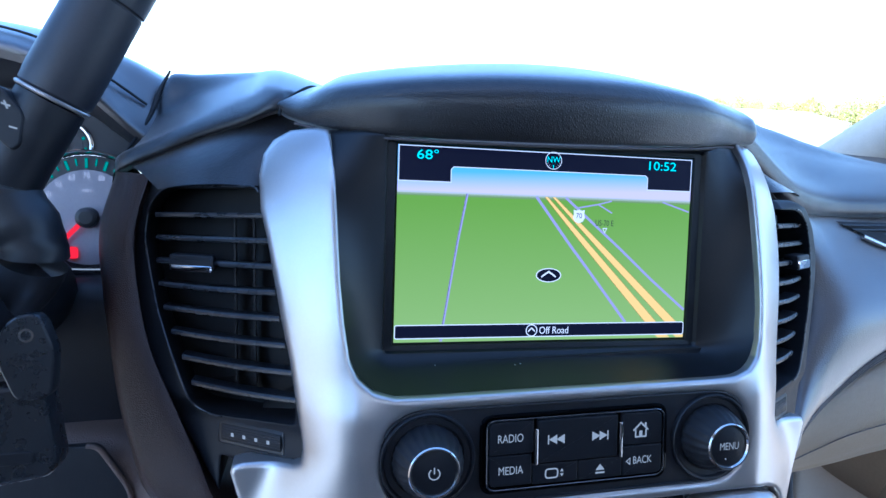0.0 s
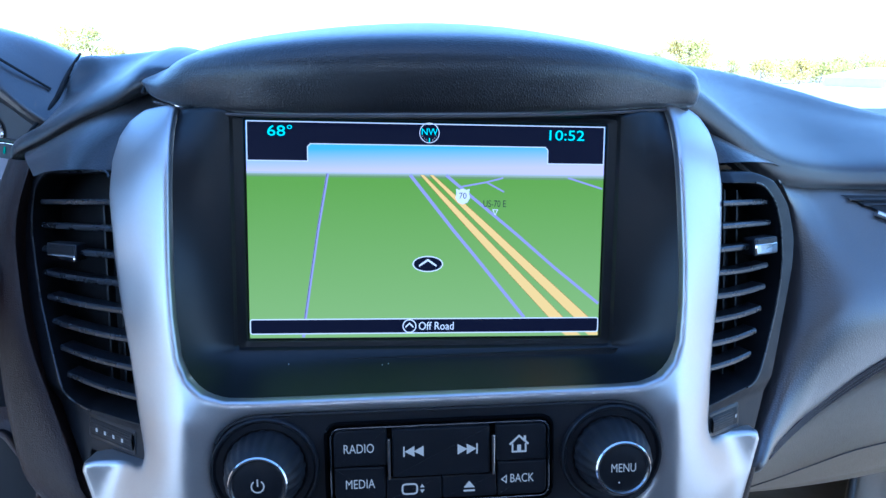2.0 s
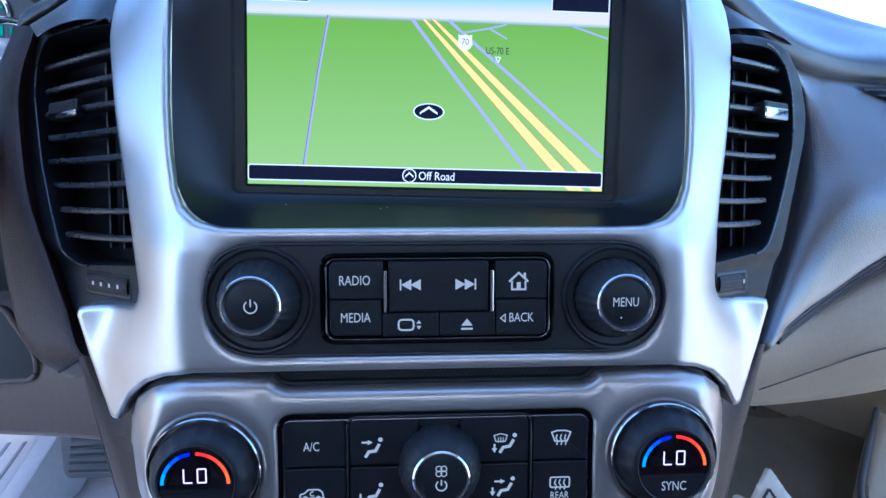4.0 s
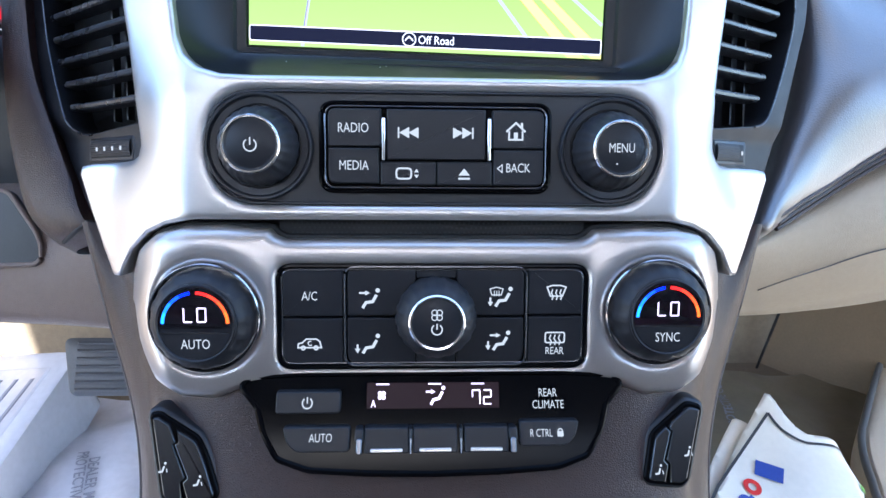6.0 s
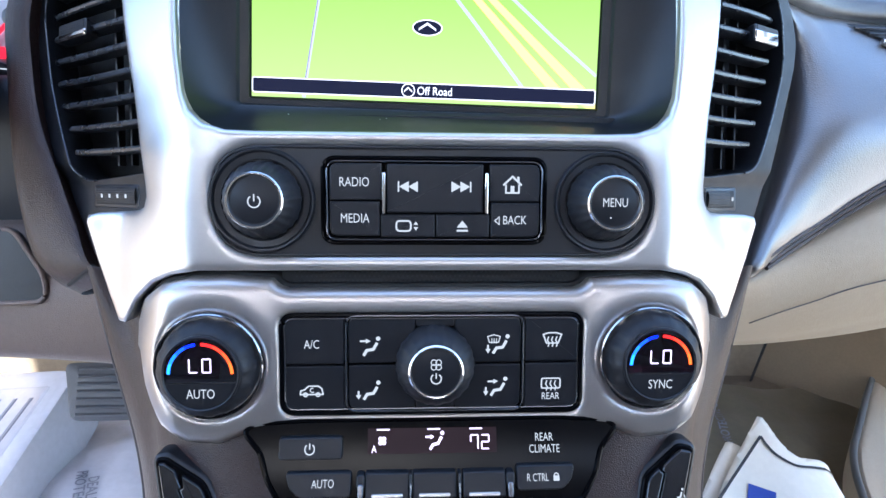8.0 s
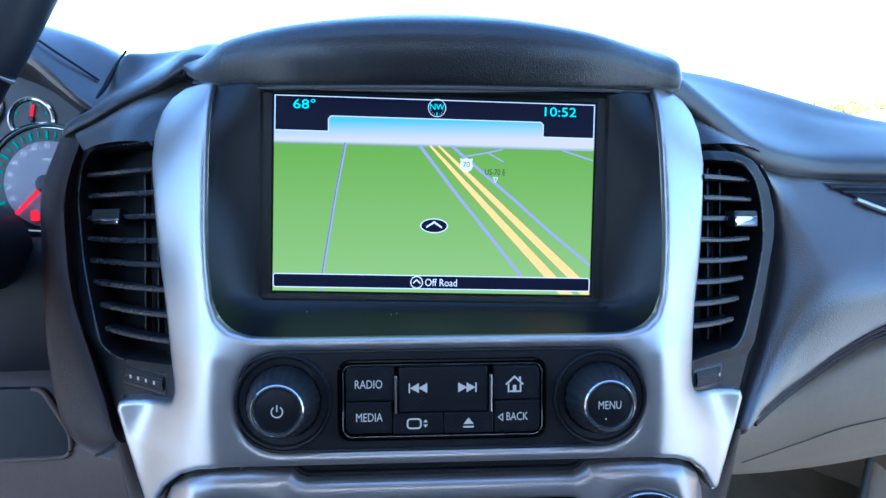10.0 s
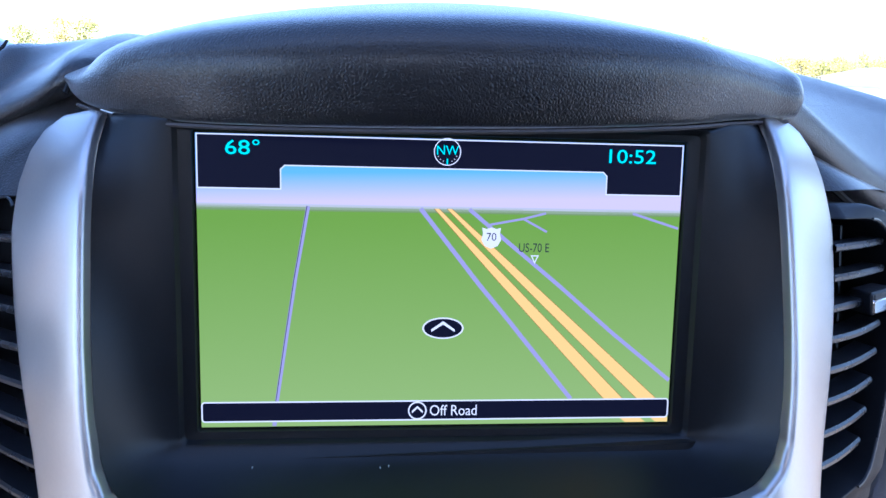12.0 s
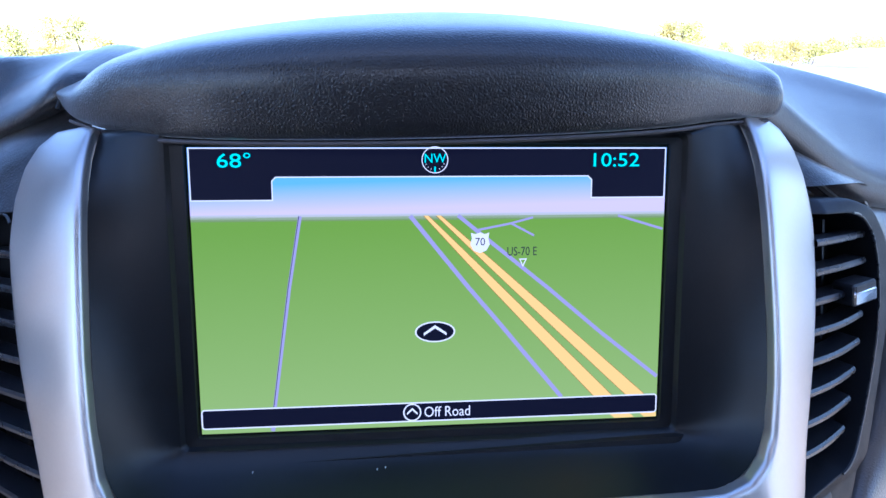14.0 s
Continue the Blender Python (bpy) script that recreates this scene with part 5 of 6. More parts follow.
wing_low = [(-149, 75.5, -42), (-170, 68, -53), (-194, 61, -65), (-220, 51, -77), (-246, 41, -90)]
wing_rows = [
    [(p[0], p[1] + 2, p[2] - 26) for p in wing_low],
    [(p[0], p[1], p[2] - 4) for p in wing_low],
    [(p[0] + 0.5, p[1] + 4, p[2]) for p in wing_low],
    [(p[0] + 1, p[1] + 11, p[2] - 4) for p in wing_low],
    [(-148, 94, -60), (-168, 88, -68), (-190, 80, -78), (-214, 70, -90), (-238, 58, -102)],
    [(-147, 108, -95), (-166, 104, -100), (-186, 98, -106), (-208, 90, -114), (-230, 78, -120)],
    [(-146, 115, -130), (-164, 115, -132), (-184, 114, -134), (-204, 112, -134), (-221, 110, -132)],
    [(-145, 114, -200), (-164, 115, -200), (-184, 115, -200), (-204, 114, -200), (-222, 113, -200)],
    [(-145, 104, -330), (-165, 106, -330), (-186, 106, -330), (-206, 104, -330), (-224, 103, -330)],
]
loft("padded_wing", [[(r[0][0] + (12 if n < 4 else 34), r[0][1] - (1 if n < 4 else 9), r[0][2] - 10)] + r + [(r[-1][0] + 3, r[-1][1] - 3, r[-1][2] - 34)] for n, r in enumerate(wing_rows)], VISORSKIN, side, n=5, along=5)
crease = crom([(-221, 113, -132), (-226, 98, -124), (-230, 82, -116), (-236, 66, -105), (-243, 52, -94)], 5)
tube("crease", crease, [0.3 + 1.3 * math.sin(math.pi * min(1.0, 0.1 + 0.9 * i / (len(crease) - 1))) for i in range(len(crease))], DARK, side, 8, "dark crease beside the instrument hood")
binnacle = thing("instrument_hood", "dark padded hood over the instrument cluster", "dashboard", (-330, 110, -150))
rim0 = [(-206, 40, -124), (-236, 64, -104), (-252, 79, -97), (-272, 96, -92), (-305, 107, -90), (-350, 111, -90), (-420, 108, -90), (-480, 98, -90)]
loft("hood", [
    rim0,
    [(p[0], p[1] + 6, p[2] + 3) for p in rim0],
    [(-204, 52, -128), (-232, 74, -110), (-251, 92, -99), (-274, 109, -94), (-306, 119, -92), (-350, 123, -92), (-420, 120, -92), (-480, 110, -92)],
    [(-200, 72, -146), (-228, 90, -122), (-251, 108, -118), (-276, 122, -116), (-308, 131, -116), (-352, 135, -116), (-422, 132, -116), (-482, 122, -116)],
    [(-196, 90, -160), (-224, 108, -144), (-250, 123, -145), (-278, 133, -150), (-310, 141, -152), (-354, 145, -152), (-424, 142, -152), (-484, 132, -152)],
    [(-196, 90, -200), (-222, 110, -202), (-252, 123, -205), (-282, 134, -210), (-314, 142, -212), (-358, 146, -212), (-428, 143, -212), (-488, 133, -212)],
    [(-196, 80, -330), (-222, 100, -330), (-254, 112, -330), (-284, 122, -330), (-316, 130, -330), (-360, 134, -330), (-430, 131, -330), (-490, 121, -330)],
], DASHSKIN, binnacle, n=5, along=4)
loft("hood_lining", [rim0, [(p[0] + 2, p[1] - 14, p[2] - 26) for p in rim0]], BLACK, binnacle, n=4, along=4)
loft("hood_side", [
    [(-238, 62, -100), (-243, 48, -94), (-247, 40, -92), (-252, 0, -92), (-250, -60, -92)],
    [(-240, 56, -122), (-245, 44, -122), (-248, 36, -122), (-253, 0, -122), (-251, -60, -122)],
], BLACK, binnacle, n=3, along=4)
tube("hood_seam", crom([(-232, 87, -114), (-252, 101.5, -103), (-276, 117, -101), (-308, 128, -104), (-352, 132, -104)], 5), 0.9, DARK, binnacle, 6, "dark joint line")

# ---- instrument cluster ----
cluster = thing("instrument_cluster", "grey instrument cluster with teal ticks and red needle", "instrument cluster", (-300, 0, -118))
GAUGE = mat("gauge_grey", (0.30, 0.285, 0.32), 0.5, 0, 0.1, 80)
GAUGEDARK = mat("gauge_black", (0.02, 0.02, 0.024), 0.4, 0, 0.1, 80)
TEAL, NEEDLE, GNUM = glow("gauge_teal", (30, 150, 130), 0.8), glow("gauge_red", (255, 30, 50), 0.9), glow("gauge_numbers", (200, 200, 215), 0.8)
flat("face_panel", rect(-480, -30, -240, 96, 6), -118.5, GAUGEDARK, cluster)


def gauge(u, v, r, needle, big=True):
    B, k = (-113, 1.0) if big else (-118, 0.4)
    lathe("chrome_ring", u, v, [(r + 3, B - 4), (r + 3.2, B + 3 * k), (r + 2.0, B + 4.5 * k), (r + 0.8, B + 3 * k), (r, B - 0.8)], CHROME, cluster, 64, "thin chrome ring")
    lathe("dial", u, v, [(r - 0.2, B - 0.5), (r - 0.3, B + 0.3 * k), (0.5, B + 0.3 * k)], GAUGEDARK, cluster, 48)
    lathe("dial_centre", u, v, [(r * 0.76, B + 0.2 * k), (r * 0.755, B + 0.6 * k), (0.5, B + 0.6 * k)], GAUGE if big else GAUGEDARK, cluster, 48)
    st = []
    n = 28 if big else 8
    for i in range(n + 1):
        a = radians(222 - 264 * i / n)
        q = (0.79 if i % 2 == 0 else 0.83) * r
        st.append(([(u + q * math.cos(a), v + q * math.sin(a)), (u + 0.94 * r * math.cos(a), v + 0.94 * r * math.sin(a))], 1.7 if i % 2 == 0 else 1.0, False))
    lines("ticks", st, B + 0.9, TEAL, cluster, label="teal ticks")
    if big:
        for i in range(15):
            a = radians(222 - 264 * i / 14)
            words("lettering", str(i * 10), u + 0.66 * r * math.cos(a), v + 0.66 * r * math.sin(a), B + 1.0, 3.6, GNUM, cluster, 0.85)
        words("lettering", "MPH", u, v + 0.42 * r, B + 1.0, 2.6, GNUM, cluster, 0.9)
    lathe("needle_hub", u, v, [(r * 0.17, B + 0.3), (r * 0.16, B + 5 * k), (r * 0.10, B + 6 * k)], BLACK, cluster, 24)
    a = radians(needle)
    lines("needle", [([(u, v), (u + 0.80 * r * math.cos(a), v + 0.80 * r * math.sin(a))], 3.0 if big else 2.2, False)], B + 4 * k, NEEDLE, cluster, label="red needle")


gauge(-268, 14, 40, 226)
gauge(-372, 14, 40, 226)
gauge(-281, 60, 13, 80, False)
gauge(-316, 68, 13, 100, False)
flat("warning_lamp", rect(-280, -12, -274, -4.5, 2), -111.0, NEEDLE, cluster)
lines("trim_line", [(crom([(-294, -10), (-290, -15.5), (-284, -18), (-270, -19), (-250, -19)], 4), 0.9, False)], -110.5, LEGEND, cluster)
SHELF = mat("cluster_shelf", (0.014, 0.014, 0.018), 0.5, 0, 0.12, 80, 0.15, 2500)
loft("lower_shelf", [[(-480, -22, -118), (-360, -22, -118), (-243, -22, -118)], [(-480, -28, -98), (-360, -28, -98), (-240, -28, -98)], [(-480, -60, -94), (-360, -60, -94), (-236, -60, -94)], [(-480, -145, -120), (-360, -145, -120), (-212, -145, -120)]], SHELF, cluster, n=4, along=4)
knee = thing("knee_panel", "lower driver dashboard panel, browned as if in shade", "dashboard", (-300, -160, -90))
loft("panel_skin", [
    [(-480, -118, -122), (-330, -118, -118), (-250, -118, -112), (-205, -132, -100)],
    [(-480, -124, -100), (-330, -124, -98), (-250, -126, -92), (-202, -140, -80)],
    [(-480, -150, -86), (-330, -152, -84), (-250, -154, -80), (-198, -160, -68)],
    [(-480, -185, -86), (-330, -186, -84), (-250, -188, -80), (-190, -192, -72)],
    [(-480, -206, -98), (-330, -207, -96), (-250, -209, -92), (-184, -212, -84)],
    [(-480, -212, -150), (-330, -213, -150), (-250, -214, -150), (-180, -217, -150)],
    [(-480, -210, -260), (-330, -212, -260), (-250, -213, -260), (-178, -216, -260)],
], KNEE, knee, n=5, along=4)
cubby = rpoly([(-340, -122), (-256, -122), (-238, -152), (-238, -168), (-340, -171)], [4, 6, 10, 12, 4], 6)
plate("pocket", cubby, -76.5, 6, 1.0, VENT, knee, "dark inset pocket")
tube("pocket_edge", [(p[0], p[1], -76.5) for p in cubby[7:31]], 1.6, KNEE, knee, 8, "rounded pocket edge")

# ---- gear selector on the column ----
lever = thing("gear_shift_lever", "dark grey column gear lever with a plus and minus rocker", "gear lever", (-245, 30, 10))
GRIP = mat("lever_grip", (0.030, 0.030, 0.036), 0.38, 0, 0.12, 60, 0.15, 3000)
la, lb = Vector((-257, 76, -31)), Vector((-197, 188, -31))
axis = [tuple(la.lerp(lb, t)) for t in (0, 0.015, 0.08, 0.25, 0.435, 0.44, 0.445, 0.45, 0.7, 1.0)]
tube("grip", axis, [15.5, 17.4, 18.0, 18.0, 17.8, 17.2, 17.2, 18.2, 18.4, 18.0], GRIP, lever, 36, "smooth tapered grip")
tube("collar", [tuple(la.lerp(lb, t)) for t in (-0.012, -0.006, 0.0, 0.004)], [17.2, 18.0, 18.0, 17.4], SATIN, lever, 36, "thin bright collar")
stem = crom([(-258, 74, -31), (-268, 56, -31), (-276, 42, -31), (-281, 30, -31), (-278, 19, -31), (-270, 6, -31), (-269, -8, -32), (-282, -24, -40), (-312, -42, -60), (-340, -56, -80)], 4)
tube("stem", stem, [16.4] * 12 + [17.0] * 8 + [15.5] * (len(stem) - 20), BLACK, lever, 24)
rk = plate("rocker", rpoly([(-274, 79), (-263.5, 65), (-266, 50), (-270, 47), (-279, 56), (-279, 76)], 3, 4), -14, 12, 1.2, BUTTON, lever, "small rocker with plus and minus")
lines("rocker_marks", [([(-273.5, 70), (-269.5, 68.5)], 0.9, False), ([(-272.2, 71.3), (-270.8, 67.2)], 0.9, False), ([(-270.5, 59), (-267.0, 58)], 0.9, False)], -13.9, LEGEND, rk)

# ---- key in the ignition ----
KEYBLACK = mat("worn_key_plastic", (0.016, 0.017, 0.020), 0.28, 0, 0.2, 150, spec=0.6)
key = thing("car_key", "black car key with chrome lock barrel in the column", "key", (-270, -60, 10))
lathe("lock_barrel", -270, -47, [(10, -20), (10, 4), (9, 6), (7.5, 6), (7.0, 4)], CHROME, key, 32, "chrome ignition barrel")
plate("key_head", rpoly([(-268, -36), (-262, -28), (-251, -27), (-245, -44), (-247, -66), (-262, -68), (-269, -50)], 5, 5), 12, 8, 1.2, KEYBLACK, key)
lathe("key_hole", -256.5, -37, [(3.4, 11), (3.2, 12.3), (2.2, 12.3), (2.0, 11.5)], CHROME, key, 16)
plate("fob", rpoly([(-280, -62), (-251, -60), (-246, -98), (-250, -104), (-278, -108)], 5, 5), 10, 14, 2, KEYBLACK, key, "black key fob")
plate("fob_button", rect(-274, -97, -256, -91, 2, 3), 10.8, 2, 0.6, BUTTON, key)
shroud = thing("steering_column", "black plastic steering column shroud", "steering column", (-330, -30, 20))
tube("shroud", crom([(-300, -30, -100), (-310, -34, -20), (-330, -40, 40)], 4), [30] * 9, BLACK, shroud, 24)

# ---- lower console skin ----
console = thing("centre_console", "cocoa brown grained console below the climate panel", "console", (0, -260, 30))
rows_console = [
    [(181, -140, -40), (179, -152, -40), (176, -172, -38), (172, -198, -36), (163, -232, -28), (157, -262, -20), (154, -300, -8), (154, -340, 8)],
    [(184, -139, -21), (181, -152, -21), (177, -172, -21), (171, -198, -20), (160, -232, -14), (152, -263, -4), (149, -300, 8), (149, -340, 26)],
    [(180, -138, -16), (176, -154, -15), (170, -174, -14), (162, -200, -11), (152, -233, -3), (144, -264, 8), (141, -300, 22), (141, -340, 42)],
    [(172, -140, -18), (164, -160, -14), (157, -178, -9), (149, -204, -2), (140, -235, 8), (132, -266, 20), (129, -300, 38), (129, -340, 62)],
    [(150, -148, -12), (148, -168, -4), (142, -185, 2), (134, -208, 12), (126, -238, 24), (118, -268, 37), (115, -300, 56), (113, -340, 80)],
    [(120, -150, 4), (118, -168, 8), (114, -186, 14), (106, -210, 27), (99, -240, 35.5), (94, -269, 46), (91, -300, 63), (88, -340, 89)],
    [(60, -150, 6), (60, -168, 10), (60, -186, 16), (60, -208, 28), (60, -240, 38), (60, -268, 49), (60, -300, 66), (60, -340, 92)],
    [(0, -150, 6), (0, -168, 10), (0, -186, 16), (0, -208, 28), (0, -240, 38.5), (0, -268, 50), (0, -300, 67), (0, -340, 93)],
]
half = lambda s: [[(C0 + s * p[0], p[1], p[2]) for p in row] for row in rows_console]
loft("skin", half(1) + half(-1)[::-1][1:], LEATHER, console, n=5, along=6)
for s in (-1, 1):
    tube("stitched_seam", crom([(C0 + s * p[0], p[1], p[2] + 0.3) for p in rows_console[1]], 4), 0.9, THREAD, console, 6)

# ---- footwells ----
FLOOR = 0.80
# hidden board, added only to stop windscreen light falling into the footwells
tagged(box("trim_shelf", (-0.80, 0.16, 1.355), (0.80, 0.62, 1.365), BLACK), "hidden black board added to keep windscreen light off the footwells", "trim", kind="structure")
tagged(box("trim_underbody", (-0.85, -1.30, 0.0), (0.85, 0.95, FLOOR - 0.054), DARK, bevel=0.02), "plain dark underbody closing the car below", "underbody", kind="structure")
box("floor", (-0.85, -1.30, FLOOR - 0.05), (0.85, 0.95, FLOOR), CARPET)
tagged(bpy.data.objects["floor"], "beige carpeted cabin floor", "floor", kind="structure")
box("wall_front", (-0.85, 0.62, FLOOR), (0.85, 0.67, 1.30), CARPET)
tagged(bpy.data.objects["wall_front"], "beige carpeted bulkhead in front of the feet", "wall", kind="structure")
# unseen walls added to block light; low sills leave the front sides open
UNSEENWALL = mat("unseen_cabin_wall", (0.21, 0.165, 0.135), 0.8, 0, 0.12, 20, 0.3, 300)
for s, n in ((-1, "wall_left"), (1, "wall_right")):
    w = box(n, (s * 0.80 - 0.03, -1.25, FLOOR), (s * 0.80 + 0.03, -0.56, 1.48), UNSEENWALL, bevel=0.01)
    tagged(w, "beige side wall added out of view to block side light", "wall", kind="structure")
    tagged(box("trim_sill", (s * 0.80 - 0.03, -0.56, FLOOR), (s * 0.80 + 0.03, 0.62, 0.88), TRIMDARK if s < 0 else BEIGE, bevel=0.01), "sill trim, side left open above to admit light", "door sill", kind="structure")
# unseen tan panels beside the car, added to bounce warm sunlight onto the stack
BOUNCEPANEL = mat("tan_bounce_panel", (0.21, 0.165, 0.125), 0.7, 0, 0.1, 20, 0.3, 300)
for s, ang, top in ((-1, 42, 1.56), (1, 68, 1.30)):
    d = Vector((s * math.sin(radians(ang)), -math.cos(radians(ang)), 0))
    side_n = Vector((d.y, -d.x, 0)) * s
    hinge = Vector((s * 0.84, 0.56, 0))
    ring = [hinge + d * a + side_n * b for a, b in ((0, 0), (1.25, 0), (1.25, 0.07), (0, 0.07))]
    panel_v = [p + Vector((0, 0, z)) for z in (0.45, top) for p in ring]
    w = obj("wall_left_front" if s < 0 else "wall_right_front", panel_v, [(0, 1, 2, 3), (7, 6, 5, 4), (0, 4, 5, 1), (1, 5, 6, 2), (2, 6, 7, 3), (3, 7, 4, 0)], BOUNCEPANEL, None, "", False)
    tagged(w, "plain tan panel added out of view to bounce sunlight", "wall", kind="structure")
# added wall out of view: keeps rear light off the visor and stack
w = box("wall_back", (-0.83, -1.30, FLOOR), (0.83, -1.25, 1.73), UNSEENWALL)
tagged(w, "plain beige wall added out of view to block rear light", "wall", kind="structure")
# unseen ceiling, its front edge placed to limit sun and sky on the dash
tagged(box("ceiling", (-0.79, -1.27, 1.80), (0.79, -0.33, 1.84), HEADLINER, bevel=0.01), "pale cloth headliner out of view, shading the dash", "ceiling", kind="structure")
for s in (-1, 1):
    tagged(box("trim_pillar", (s * 0.76 - 0.03, -1.22, 1.32), (s * 0.76 + 0.03, -1.06, 1.82), TRIMDARK, bevel=0.01), "dark window pillar trim", "pillar", kind="structure")
    tagged(tube("trim_pillar", [(s * 0.77, 0.66, 1.28), (s * 0.75, 0.20, 1.58), (s * 0.71, -0.30, 1.82)], 45, HEADLINER, None, 12, raw=True), "pale windscreen pillar", "pillar", kind="structure")

# ---- things on the floors ----
FILM = mat("clear_floor_film", (0.62, 0.61, 0.66), 0.22, 0, 0.08, 12, 0.5, 40, coat=0.5)
FILM2 = mat("film_over_carpet", (0.16, 0.13, 0.085), 0.35, 0, 0.12, 12, 0.5, 40)
INKGREY = mat("printed_grey", (0.24, 0.24, 0.28), 0.6)
PAPER = mat("white_paper", (0.80, 0.76, 0.68), 0.6, 0, 0.05, 20)
PEDAL = mat("pedal_rubber", (0.08, 0.082, 0.095), 0.6, 0, 0.2, 120, 0.3, 1500)


def film_z(x, y):
    return FLOOR + 0.012 + 0.010 * noise.noise(Vector((x * 9, y * 9, 1.3))) + 0.006 * noise.noise(Vector((x * 25, y * 25, 4.0)))


def floor_film(name, x0, x1, y0, y1, label, material):
    th = new(name)
    th.location = ((x0 + x1) / 2, (y0 + y1) / 2, FLOOR)
    tagged(th, label, "floor cover")
    n = 46
    pts = [(x0 + (x1 - x0) * i / n, y0 + (y1 - y0) * j / n, film_z(x0 + (x1 - x0) * i / n, y0 + (y1 - y0) * j / n)) for j in range(n + 1) for i in range(n + 1)]
    fs = [(j * (n + 1) + i, j * (n + 1) + i + 1, (j + 1) * (n + 1) + i + 1, (j + 1) * (n + 1) + i) for j in range(n) for i in range(n)]
    obj("film", pts, fs, material, th)
    return th


def on_film(th, body, x, y, size, turn):
    c, s = math.cos(radians(turn)), math.sin(radians(turn))
    words("printed_text", body, 0, 0, 0, size, INKGREY, th, 0.95, place=lambda a, b: Vector((x + (a * c - b * s), y + (a * s + b * c), film_z(x + (a * c - b * s), y + (a * s + b * c)) + 0.002)), bold=0.0003)


fd = floor_film("floor_film", -0.74, -0.20, -0.30, 0.50, "crinkled clear protective film on the driver floor", FILM)
for k in range(2):
    on_film(fd, "DEALER MUST REMOVE", -0.376 - 0.22 * k, 0.265, 0.0125, -70)
    on_film(fd, "PROTECTIVE COVER", -0.398 - 0.22 * k, 0.285, 0.0125, -70)
fp = floor_film("floor_film", 0.24, 0.74, -0.30, 0.56, "clear protective film over beige carpet on the passenger floor", FILM2)
on_film(fp, "PROTECTIVE COVER", 0.46, 0.47, 0.0125, 75)

# brake pedal
pedal = new("brake_pedal")
pedal.location = (-0.30, 0.22, 1.0)
tagged(pedal, "dark ribbed rubber brake pedal above the floor", "pedal")
pm = Matrix.Translation((-0.275, 0.205, 1.017)) @ Euler((radians(64), 0, 0)).to_matrix().to_4x4()


def solid(name, prof, h, material, parent, m, label=""):
    """A bevelled slab from an outline in metres, placed by m."""
    q = prof if area2(prof) > 0 else prof[::-1]
    n = len(q)
    inn = inset(q, 0.003)
    pts = [m @ Vector((p[0], p[1], -h)) for p in q] + [m @ Vector((p[0], p[1], -0.002)) for p in q] + [m @ Vector((p[0], p[1], 0)) for p in inn]
    fs = [(k * n + i, k * n + (i + 1) % n, (k + 1) * n + (i + 1) % n, (k + 1) * n + i) for k in range(2) for i in range(n)] + [tuple(range(2 * n, 3 * n)), tuple(range(n))[::-1]]
    return obj(name, pts, fs, material, parent, label)


pad = solid("pad", rpoly([(-0.064, 0.026), (0.060, 0.026), (0.056, -0.028), (-0.054, -0.028)], 0.008, 4), 0.014, PEDAL, pedal, pm)
for i in range(7):
    y = 0.021 - i * 0.0072
    solid("rib", rect(-0.050, y - 0.0018, 0.050, y + 0.0018), 0.004, PEDAL, pad, pm @ Matrix.Translation((0, 0, 0.0022)))
tube("arm", [(-0.27, 0.23, 1.00), (-0.27, 0.36, 1.04), (-0.27, 0.50, 1.12), (-0.27, 0.63, 1.20)], 9, BLACK, pedal, 10, raw=True)

# footrest pad by the tunnel of the driver side, wrapped in film
rest = new("footrest")
rest.location = (-0.60, 0.36, FLOOR)
tagged(rest, "raised footrest under printed protective film", "footrest")
rm = Matrix.Translation((-0.52, 0.33, FLOOR + 0.07)) @ Euler((radians(18), radians(-6), radians(-6))).to_matrix().to_4x4()
solid("block", rpoly([(-0.10, -0.16), (0.06, -0.16), (0.05, 0.13), (-0.09, 0.13)], 0.03, 5), 0.09, FILM, rest, rm)

pr = rm @ Matrix.Translation((0, 0, 0.0015))
panel = solid("printed_panel", rpoly([(-0.075, -0.13), (0.035, -0.13), (0.03, 0.10), (-0.07, 0.10)], 0.006, 3), 0.004, FILM, rest, pr, "printed panel on the film")
for k in range(4):
    solid("print_bar", rect(-0.055 + 0.022 * k, -0.11, -0.047 + 0.022 * k, 0.08), 0.002, INKGREY, panel, pr @ Matrix.Translation((0, 0, 0.001)))

# folded paper floor mat, propped on the slope of the footwell
folded = new("paper_floor_mat")
folded.location = (0.30, 0.10, 0.95)
tagged(folded, "folded white paper floor mat with dark border and coloured mark", "paper mat")
PN, PX, PY, PC = Vector((0.0502, -0.502, 0.8634)), Vector((0.9987, 0.0252, -0.0434)), Vector((0.0, 0.8645, 0.5026)), Vector((0.304, 0.151, 1.005))


def on_paper(a, b, lift=0.0):
    """A place on the sheet, in millimetres across and up it, with its soft curl."""
    return PC + PX * (a * 0.001) + PY * (b * 0.001) + PN * (0.004 * math.sin(a * 0.05) + 0.003 * math.sin(b * 0.06 + 1) - 0.00003 * max(0.0, a - 50) ** 2 + lift)


